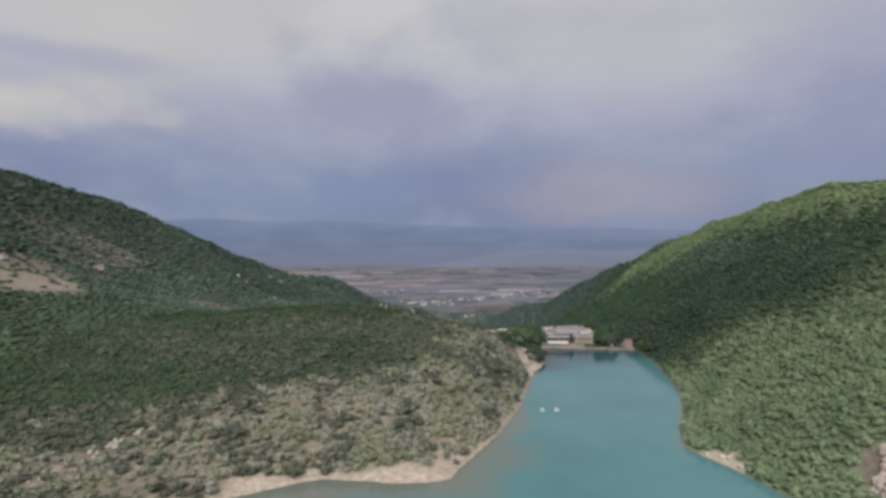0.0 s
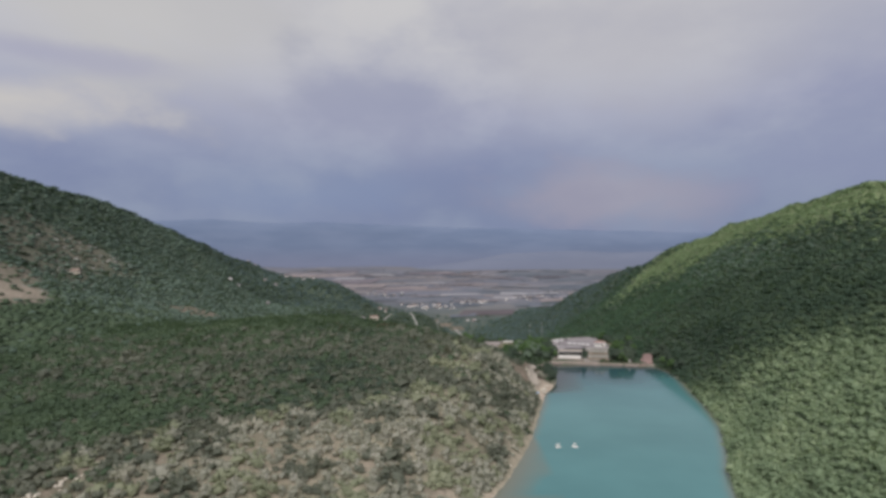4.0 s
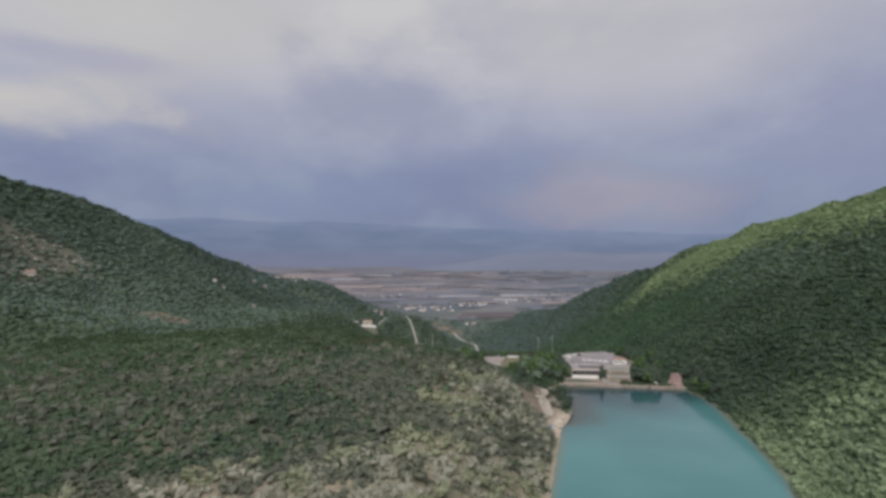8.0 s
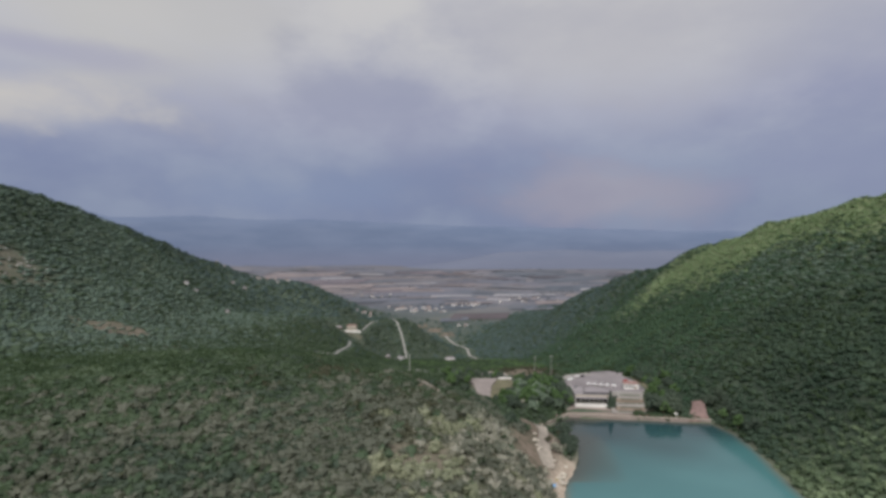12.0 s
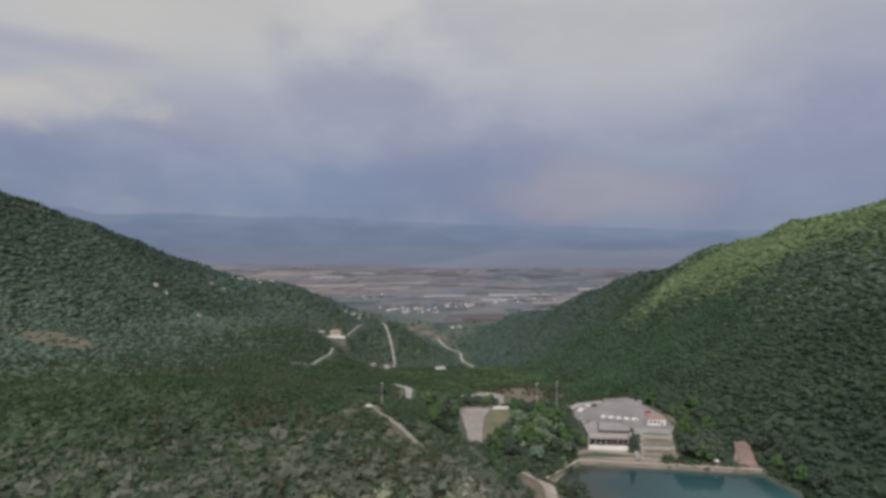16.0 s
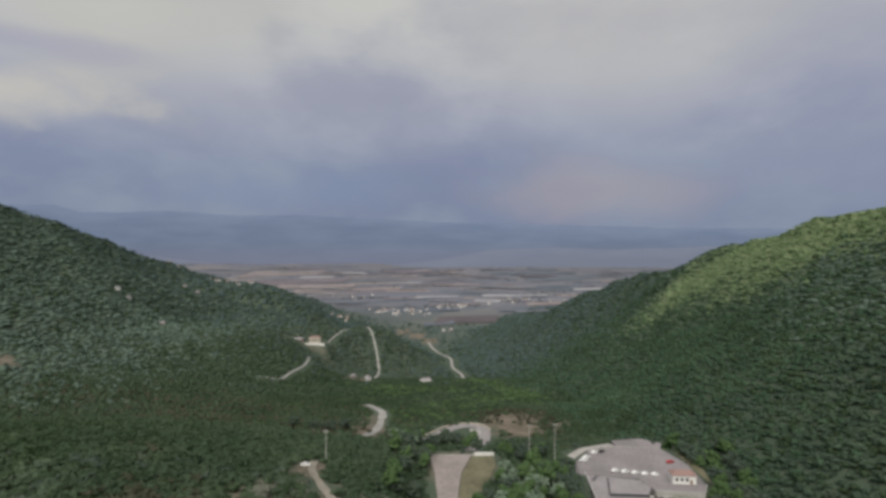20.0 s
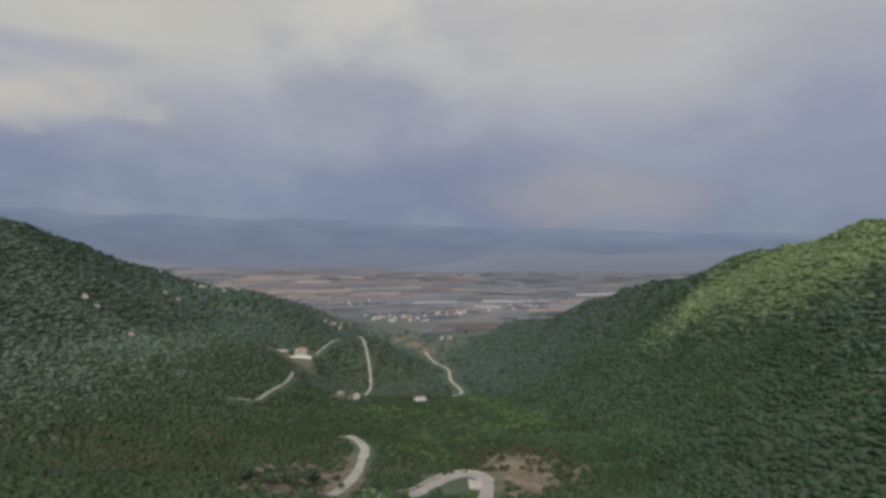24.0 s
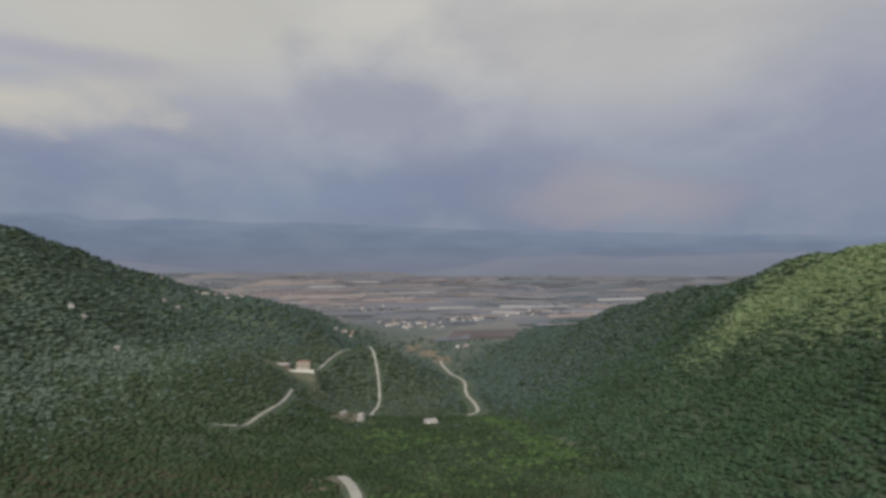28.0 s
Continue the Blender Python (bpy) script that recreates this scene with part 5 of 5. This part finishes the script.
railing("terrace_railing", [(116.6, 645), (118.2, 667), (121, 685)], 11.9, 1.1, M["dark_metal"], "dark railing along the terrace side")


def table_set():
    ob = tagged(empty("terrace_table", 0, 0, 0), "dark wooden terrace table with benches", "table", "terrace tables")
    part("tabletop", block(0, 0, 0.7, 1.8, 0.9, 0.08), M["wood"], ob)
    for sx in (-0.7, 0.7):
        part("leg", block(sx, 0, 0, 0.1, 0.7, 0.7), M["wood"], ob)
    for sy in (-0.85, 0.85):
        part("bench", block(0, sy, 0.4, 1.8, 0.35, 0.06), M["wood"], ob)
    return ob


first = table_set()
first.matrix_basis = pose(121.5, 642.6, 5.82, 0, 0, YAW)
for k in range(1, 7):
    copy_thing(first, pose(121.5 + 3.2 * k, 642.6 - 0.31 * k, 5.82, 0, 0, YAW))

# stepped beige terraces beside the restaurant
terraces = tagged(empty("stepped_terraces", 157.5, 636, 0, -7), "beige stepped terraces climbing from the quay to the car park", "terrace", kind="structure")
for k in range(5):
    part("step_wall", block(0.6 * k, -6.5 + 4.1 * k, 0, 21 - 0.6 * k, 4.0, 3.0 + 1.9 * k, 0, 0.08), M["earth" if k % 2 else "concrete"], terraces)
    part("hedge", block(0.6 * k, -7.6 + 4.1 * k, 3.0 + 1.9 * k, 18.5 - 0.6 * k - 3 * (k % 2), 1.1, 0.7, 0, 0.3), M["leaf_olive"], terraces)
for k in range(14):
    part("stair_step", block(-12.0, -9.5 + 1.55 * k, 0, 2.2, 1.6, 1.9 + 0.68 * k), M["concrete"], terraces)

car_park = tagged(new("car_park", None), "grey asphalt car park above the restaurant", "car park", kind="structure")
part("surface", slab([(117.5, 671), (121, 686), (132, 700), (150, 707), (174, 703.5), (179, 682), (177, 657), (172, 648), (150, 651), (147, 664.6)], 8, 12.0), M["asphalt"], car_park)
part("kerb", slab([(149.5, 650.4), (172, 647.4), (177.4, 656.6), (177, 657), (172, 648), (150, 651)], 9, 12.25), M["concrete"], car_park)
part("kerb", slab([(132, 700), (150, 707), (174, 703.5), (174, 704), (150, 707.6), (131.6, 700.5)], 9, 12.3), M["concrete"], car_park)
bm = slab([(150, 708), (174, 704.4), (178, 712), (168, 720), (150, 717)], 8, 12.1)
part("verge", bm, M["asphalt"], car_park)
part("verge", slab([(120, 688), (131, 701), (149, 708.5), (146, 711), (128, 704), (117, 692)], 8, 12.5), M["concrete"], car_park)
part("bank", slab([(177.6, 655), (180, 654), (185, 676), (182, 700), (175, 704), (179.6, 682)], 6, 11.4), M["grass"], car_park)

pav = tagged(empty("pavilion", 167, 661, 12.0, -6), "small white pavilion with a red tiled hip roof", "building")
part("wall", block(0, 0, 0, 11, 7, 4.2), M["white"], pav)
bm = bmesh.new()
low = [bm.verts.new(c) for c in ((-6, -4, 4.2), (6, -4, 4.2), (6, 4, 4.2), (-6, 4, 4.2))]
ridge = [bm.verts.new(c) for c in ((-3, 0, 5.7), (3, 0, 5.7))]
for f in ((low[0], low[1], ridge[1], ridge[0]), (low[2], low[3], ridge[0], ridge[1]), (low[1], low[2], ridge[1]), (low[3], low[0], ridge[0]), tuple(low[::-1])):
    bm.faces.new(f)
part("roof", bm, M["tile_red"], pav)
part("door", block(3.2, -3.52, 0, 1.2, 0.12, 2.2), M["wood"], pav)
for k in (-3.6, -1.2, 1.2):
    part("window", block(k, -3.52, 1.4, 1.4, 0.12, 1.5), M["glass"], pav)


def car(paint, label):
    ob = tagged(empty("car", 0, 0, 0), label, "car", "parked cars")
    bm = bmesh.new()
    prof = [(-2.1, 0.3), (-2.15, 0.75), (-1.95, 0.95), (-1.45, 1.0), (-0.75, 1.46), (0.75, 1.48), (1.55, 1.02), (2.05, 0.85), (2.12, 0.5), (2.05, 0.3)]
    left = [bm.verts.new((x, -0.85 + (0.14 if z > 1.2 else 0), z)) for x, z in prof]
    right = [bm.verts.new((x, 0.85 - (0.14 if z > 1.2 else 0), z)) for x, z in prof]
    bm.faces.new(left)
    bm.faces.new(right[::-1])
    for i in range(len(prof)):
        j = (i + 1) % len(prof)
        bm.faces.new((left[i], right[i], right[j], left[j]))
    bmesh.ops.recalc_face_normals(bm, faces=bm.faces)
    part("body", bm, paint, ob)
    part("side_window", block(0, -0.80, 1.05, 1.9, 0.06, 0.34), M["glass"], ob)
    part("side_window", block(0, 0.80, 1.05, 1.9, 0.06, 0.34), M["glass"], ob)
    glass = slab([(-1.42, -0.68), (-0.8, -0.66), (-0.8, 0.66), (-1.42, 0.68)], 0, 0.03)
    bmesh.ops.transform(glass, matrix=Matrix.Translation((0.42, 0, 0.55)) @ Matrix.Rotation(radians(-33), 4, "Y"), verts=glass.verts)
    part("rear_window", glass, M["glass"], ob)
    screen = slab([(0.78, -0.68), (1.52, -0.74), (1.52, 0.74), (0.78, 0.68)], 0, 0.03)
    bmesh.ops.transform(screen, matrix=Matrix.Translation((0.06, 0, 1.87)) @ Matrix.Rotation(radians(30), 4, "Y"), verts=screen.verts)
    part("windscreen", screen, M["glass"], ob)
    for y in (-0.6, 0.6):
        part("headlight", block(2.08, y, 0.62, 0.08, 0.32, 0.16), M["steel"], ob)
        part("tail_light", block(-2.13, y, 0.66, 0.08, 0.28, 0.18), M["car_red"], ob)
    part("bumper", block(2.09, 0, 0.3, 0.14, 1.6, 0.2), M["dark_metal"], ob)
    part("bumper", block(-2.12, 0, 0.3, 0.14, 1.6, 0.2), M["dark_metal"], ob)
    for x in (-1.35, 1.35):
        for y in (-0.78, 0.78):
            part("wheel", rod(bmesh.new(), (x, y - 0.1, 0.32), (x, y + 0.1, 0.32), 0.32, 0.32, 12), M["rubber"], ob)
    return ob


white_car = car(M["car_white"], "white hatchback parked on the asphalt")
white_car.matrix_basis = pose(138.0, 673.0, 12.0, 0, 0, 25)
for x, y, yaw in ((142.5, 671.5, 22), (147.2, 670.2, 20), (151.6, 668.6, 22), (156.4, 667.8, 18), (125.5, 686.5, 5), (134.5, 697.5, 30), (128, 690.5, 20)):
    copy_thing(white_car, pose(x, y, 12.0, 0, 0, yaw))
dark_car = car(M["car_dark"], "dark hatchback parked at the edge of the asphalt")
dark_car.matrix_basis = pose(139, 699, 12.0, 0, 0, 40)
red_car = car(M["car_red"], "red hatchback parked on the asphalt")
red_car.matrix_basis = pose(170.8, 683.6, 12.0, 0, 0, 10)

ramp = tagged(new("clay_ramp", None), "worn red clay slipway climbing from the quay into the woods", "ramp", kind="structure")
u, v = np.meshgrid(np.linspace(0, 1, 9), np.linspace(0, 1, 13))
left, right = np.interp(v, [0, 0.45, 1], [192, 199, 206.5]), np.interp(v, [0, 0.45, 1], [206.5, 210, 216.5])
edge = 1.6 * value_noise(v * 6 + 3, u * 0.7) * (np.abs(u - 0.5) * 2)
X, Y = left + (right - left) * u + edge, 613.4 + v * 28 + 0.9 * value_noise(u * 5, v * 3) * (v > 0.05)
Z = 1.95 + 5.6 * v + 0.35 * value_noise(X / 3, Y / 3) * (v > 0.05)
i = np.arange(9 * 13).reshape(13, 9)
rim = np.concatenate([i[0, :], i[1:, -1], i[-1, -2::-1], i[-2:0:-1, 0]])
top = np.stack([X, Y, Z], -1).reshape(-1, 3)
skirt = top[rim] * (1, 1, 0) + (0, 0, -3)
faces = np.stack([i[:-1, :-1], i[:-1, 1:], i[1:, 1:], i[1:, :-1]], -1).reshape(-1, 4)
low = len(top) + np.arange(len(rim))
sides = np.stack([rim, low, np.roll(low, -1), np.roll(rim, -1)], -1)
surface = new("surface", mesh_from("surface", np.concatenate([top, skirt]), np.concatenate([faces, sides]), M["clay"]))
surface.parent = ramp

# square above the woods with its parapet
square = tagged(new("paved_square", None), "pale concrete square with a low parapet", "square", kind="structure")
part("surface", slab([(47, 630), (54.5, 630), (57, 655), (60, 680), (67, 703), (43, 703), (46, 680), (47, 655)], 2, 9.3), M["square_paving"], square)
part("lawn", slab([(55.5, 640), (66, 645), (79, 690), (79, 702.5), (67.3, 702.5), (60.4, 680), (57.4, 655)], 2, 9.1), M["grass"], square)
part("parapet", block(35.5, 704, 4, 9, 0.7, 6.4), M["white"], square)
part("parapet", block(74, 704, 4, 11, 0.7, 6.4), M["white"], square)
part("kerb", block(54.5, 703.8, 4, 28, 0.5, 5.45), M["concrete"], square)
part("parapet", block(41, 696, 4, 0.6, 15, 6.0), M["concrete"], square)
terrace2 = tagged(new("lower_platform", None), "pale concrete platform on the lower road", "platform", kind="structure")
part("surface", slab([(74, 801), (81, 799), (82, 811), (74, 814)], -18, -13.1), M["concrete"], terrace2)
line = curve_points([(20, 768), (30, 785), (46, 807), (57, 820), (70, 826), (83, 823), (89.5, 811)], 4.0)
for a, b in zip(line, line[1:]):
    mid = (a + b) / 2
    z = ground_at(*mid)
    part("edge_wall", block(mid[0], mid[1], z - 1.5, math.hypot(*(b - a)) + 0.1, 0.6, 2.5, math.atan2(b[1] - a[1], b[0] - a[0])), M["cream"], terrace2)


# poles
def pole(x, y, high, label):
    z = ground_at(x, y) - 0.3
    ob = tagged(empty("lamp_post", x, y, z), label, "lamp post", "posts by the dam")
    part("pole", rod(bmesh.new(), (0, 0, 0), (0, 0, high), 0.14, 0.08, 8), M["white"], ob)
    part("arm", rod(bmesh.new(), (-0.7, 0, high - 0.4), (0.7, 0, high - 0.4), 0.07, 0.07, 6), M["steel"], ob)
    for sx in (-0.7, 0.7):
        part("lamp_head", block(sx, 0, high - 0.65, 0.7, 0.4, 0.22), M["white"], ob)


for x, y, top in ((109, 682, 34), (97, 690, 31), (-5.5, 656, 40)):
    pole(x, y, top - ground_at(x, y), "tall pale steel lamp post rising from the trees")


# pedal boats
def boat(x, y, yaw):
    ob = tagged(empty("pedal_boat", x, y, -0.1, yaw), "white pedal boat afloat on the turquoise water", "boat", "pedal boats")
    for sy in (-0.7, 0.7):
        bm = block(0, sy, 0, 3.4, 0.55, 0.5, 0, 0.12)
        part("float", bm, M["white"], ob)
    part("deck", block(-0.1, 0, 0.48, 2.6, 1.5, 0.15), M["white"], ob)
    part("seat", block(-0.6, 0, 0.63, 0.6, 1.3, 0.5), M["white"], ob)
    part("backrest", block(-0.95, 0, 0.63, 0.12, 1.3, 1.0), M["white"], ob)
    part("canopy", block(-0.2, 0, 1.9, 1.9, 1.5, 0.08), M["white"], ob)
    for sx in (-1.0, 0.6):
        for sy in (-0.65, 0.65):
            part("canopy_post", rod(bmesh.new(), (sx, sy, 0.6), (sx, sy, 1.9), 0.04, 0.04, 5), M["steel"], ob)


boat(69, 393, 20)
boat(79, 393.5, -15)

kiosk = tagged(empty("kiosk", 185.5, 620.6, 1.9, -8), "small white kiosk with a pitched top on the quay", "kiosk")
part("wall", block(0, 0, 0, 2.6, 2.2, 2.3), M["white"], kiosk)
bm = bmesh.new()
bmesh.ops.create_cone(bm, cap_ends=True, segments=4, radius1=2.3, radius2=0.1, depth=1.1, matrix=Matrix.Translation((0, 0, 2.85)) @ Matrix.Rotation(radians(45), 4, "Z"))
part("roof", bm, M["white"], kiosk)
part("hatch", block(0, -1.12, 1.0, 1.6, 0.08, 0.9), M["dark_metal"], kiosk)
track_car = copy_thing(white_car, pose(-12, 641.5, ground_at(-12, 641.5), 0, 0, 10))
tagged(track_car, "white hatchback parked on the bare forest track")


# ---- rocks ----
def rock(x, y, size, seed):
    v, f = ball(seed, (0, 0, 0.2), 1.0, 0.7, 0.35)
    me = mesh_from("boulder", v * (size, size * 0.8, size * 0.75), f, M["rock" if x > -300 else "scree"])
    ob = tagged(new("boulder", me), "pale weathered limestone boulder on the shore" if x > 0 else "pale limestone boulder on the wooded slope", "rock", "shore boulders" if x > 0 else "slope boulders")
    ob.matrix_basis = pose(x, y, ground_at(x, y) - size * (0.1 if x > -300 else 0.3), 0, 0, seed * 47)


rr = random.Random(9)
for cx, cy, sx, sy, count, big in ((86, 512, 6, 12, 14, 2.8), (80, 545, 9, 18, 12, 1.7), (148, 300, 7, 14, 12, 2.4), (40, 365, 3, 24, 7, 1.2), (-186, 264, 4, 12, 16, 1.7), (-171, 293, 3.4, 4, 13, 1.8), (-165.5, 306, 3.4, 6, 10, 1.5), (-162, 322, 1.2, 9, 9, 1.1), (-177, 281, 3, 6, 10, 1.5), (-595, 960, 50, 60, 40, 4.2), (-575, 1020, 36, 26, 22, 4.0), (-530, 850, 46, 50, 30, 3.4), (-440, 700, 30, 40, 14, 2.4)):
    for k in range(count):
        x, y = cx + rr.uniform(-sx, sx), cy + rr.uniform(-sy, sy)
        if float(shore_distance(np.array([x]), np.array([y]))[0]) > 0.5:
            rock(x, y, rr.uniform(0.4, 1.0) * big, rr.randrange(1000))


# craggy bank above the near shore
crag = tagged(empty("rock_face", 188, 240, 0), "broken pinkish rock face in the wooded bank", "rock")
for k in range(16):
    a, q = (k % 8) / 8, k // 8
    x, y = -7 + 15 * a + rr.uniform(-0.8, 0.8), -9 + 16 * a * 0.6 + 5 * q + rr.uniform(-1, 1)
    v, f = ball(500 + k, (0, 0, 0), 1.0, 1.0, 0.3)
    sz = rr.uniform(2.4, 3.6)
    z = ground_at(188 + x, 240 + y)
    piece = new("boulder", mesh_from("boulder", v * (sz, sz * 0.8, sz * 1.15) + (x, y, z + 0.3), f, M["crag"]))
    piece.parent = crag

# a small tarpaulin-covered boat drawn up on the shore
dinghy = tagged(empty("dinghy", 74, 503, ground_at(74, 503), 35), "small boat under a blue tarpaulin on the bank", "boat")
bm = block(0, 0, 0, 5.4, 2.0, 0.9, 0, 0.3)
part("hull", bm, M["white"], dinghy)
part("tarpaulin", slab([(-2.7, -0.9), (0.6, -1.1), (2.6, -0.3), (2.6, 0.3), (0.6, 1.1), (-2.7, 0.9)], 0.9, 1.5), M["canvas_blue"], dinghy)

canoe = tagged(empty("canoe", 79, 515, ground_at(79, 515) + 0.1, 60), "yellow canoe drawn up on the bare beach", "boat")
bm = bmesh.new()
rows = [[bm.verts.new((x, w * sy, z)) for sy, z in ((-1, 0.5), (-0.7, 0.1), (0, 0), (0.7, 0.1), (1, 0.5))] for x, w in ((-2.5, 0.05), (-1.6, 0.5), (0, 0.7), (1.6, 0.5), (2.5, 0.05))]
for a, b in zip(rows, rows[1:]):
    for k in range(4):
        bm.faces.new((a[k], b[k], b[k + 1], a[k + 1]))
part("hull", bm, M["canvas_yellow"], canoe)
for x in (-0.9, 0.9):
    part("seat", block(x, 0, 0.32, 0.3, 1.0, 0.05), M["wood"], canoe)

# ---- single trees by the water and the buildings ----
def tree_kind(name, seed, leaf, label, clumps, loose, tall, wide):
    ob = tagged(empty(name, 0, 0, -500), label, "tree", "trees by the water")
    bm = bmesh.new()
    r = random.Random(seed)
    rod(bm, (0, 0, -0.6), (0.1, 0.05, tall * 0.55), tall * 0.028, tall * 0.014, 7)
    for k in range(5):
        a, z = k * 1.26 + r.random(), tall * (0.28 + 0.05 * k)
        rod(bm, (0.05, 0, z), (math.cos(a) * wide * 0.3, math.sin(a) * wide * 0.3, z + tall * 0.25), tall * 0.011, tall * 0.004, 5)
    part("trunk", bm, M["bark"], ob)
    v, f = tree_crown(seed, clumps, loose)
    v = v * (wide, wide, tall * 0.85) + (0, 0, tall * 0.16)
    c = new("crown", mesh_from("crown", v, f, leaf))
    c.parent = ob
    return ob


def conifer_kind(seed):
    ob = tagged(empty("conifer", 0, 0, -500), "dark narrow conifer beside the buildings", "tree", "conifers by the dam")
    part("trunk", rod(bmesh.new(), (0, 0, -0.5), (0, 0, 9), 0.25, 0.06, 7), M["bark"], ob)
    v, f = conifer(seed, 9, 11)
    c = new("crown", mesh_from("crown", v * (5.0, 5.0, 11.5) + (0, 0, 0.8), f, M["needle"]))
    c.parent = ob
    return ob


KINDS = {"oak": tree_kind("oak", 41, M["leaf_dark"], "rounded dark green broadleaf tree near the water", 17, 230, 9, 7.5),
         "lime": tree_kind("lime_tree", 43, M["leaf_lime"], "fresh green broadleaf tree near the water", 17, 230, 10, 7.5),
         "alder": tree_kind("alder", 44, M["leaf_fresh_sunlit"], "light green broadleaf tree on the lake bank", 17, 230, 8, 7),
         "willow": tree_kind("willow", 45, M["leaf_silver"], "silvery green willow among the dam trees", 16, 240, 9, 8),
         "scrub": tree_kind("shrub_tree", 47, M["leaf_dry"], "small dry olive-green tree on the bank", 12, 150, 5.5, 5),
         "bush": tree_kind("bush", 46, M["leaf_brown"], "brownish green bush on the dry ground", 10, 120, 4.5, 4.5),
         "conifer": conifer_kind(49)}
used = set()


def plant(kind, x, y, size, yaw):
    m = pose(x, y, ground_at(x, y), 0, 0, yaw) @ Matrix.Diagonal((size, size, size, 1))
    if kind in used:
        ob = copy_thing(KINDS[kind], m)
    else:
        used.add(kind)
        ob = KINDS[kind]
    ob.matrix_basis = m


tr = random.Random(12)
# x, y, half sizes, count, kinds
QUAY_TREES = [(183, 633, 10, 12, 26, ["oak", "lime", "oak"]),
              (180, 628, 9, 5, 9, ["oak"]),
              (97, 566, 5, 15, 17, ["oak", "scrub", "oak", "bush"]),
              (190, 626, 4, 8, 7, ["oak", "lime"]),
              (220, 630, 4, 14, 9, ["oak"]),
              (216, 598, 6, 18, 14, ["oak", "lime", "oak"]),
              (196, 640, 6, 10, 8, ["oak"]),
              (92, 655, 16, 26, 46, ["lime", "willow", "lime", "oak", "willow"]),
              (76, 625, 10, 16, 18, ["lime", "willow", "scrub", "oak"]),
              (103, 640, 5, 8, 5, ["oak"]),
              (66, 628, 8, 14, 16, ["oak", "lime", "bush"]),
              (112, 660, 4, 22, 14, ["oak", "lime"]),
              (186, 690, 5, 24, 14, ["oak", "lime"])]
DAM_TREES = [(-30, 794, 34, 28, 22, ["bush", "oak", "bush"]),
             (205, 690, 9, 26, 16, ["oak", "lime"]),
             (160, 722, 34, 9, 16, ["oak", "oak", "conifer"]),
             (104, 672, 9, 8, 12, ["lime", "oak"]),
             (98, 725, 14, 22, 16, ["oak", "lime"]),
             (30, 725, 14, 30, 16, ["oak", "lime", "willow"]),
             (34, 668, 8, 30, 12, ["oak", "oak", "lime"]),
             (93, 552, 3, 12, 5, ["oak", "scrub"]),
             (84, 546, 3, 8, 4, ["scrub", "bush"]),
             (186, 653, 6, 8, 5, ["oak", "lime"]),
             (50, 745, 24, 18, 14, ["oak", "lime", "oak"]),
             (118, 856, 30, 44, 34, ["bush"]),
             (105, 890, 24, 18, 12, ["bush"])]
BANK_TREES = [(-75, 290, 30, 5, 12, ["scrub"]),
              (-10, 300, 16, 8, 10, ["scrub"]),
              (60, 440, 8, 40, 14, ["scrub"]),
              (166, 340, 8, 46, 14, ["alder"]),
              (205, 520, 8, 60, 16, ["oak", "lime"])]
for cx, cy, sx, sy, count, kinds in QUAY_TREES + DAM_TREES + BANK_TREES:
    done = 0
    while done < count:
        x, y = cx + tr.uniform(-sx, sx), cy + tr.uniform(-sy, sy)
        if float(shore_distance(np.array([x]), np.array([y]))[0]) < 2 or (191 < x < 213 and y < 640):
            count -= 1
            continue
        plant(tr.choice(kinds), x, y, tr.uniform(0.75, 1.15) * (1.45 if (cx, cy) in ((104, 672), (180, 628)) else 1.0), tr.uniform(0, 360))
        done += 1
for x, y, size in ((144, 636, 1.15), (147, 639, 0.7), (62, 705.5, 0.55), (173, 712, 1.0), (181, 716, 1.1)):
    plant("conifer", x, y, size, 30 * x)
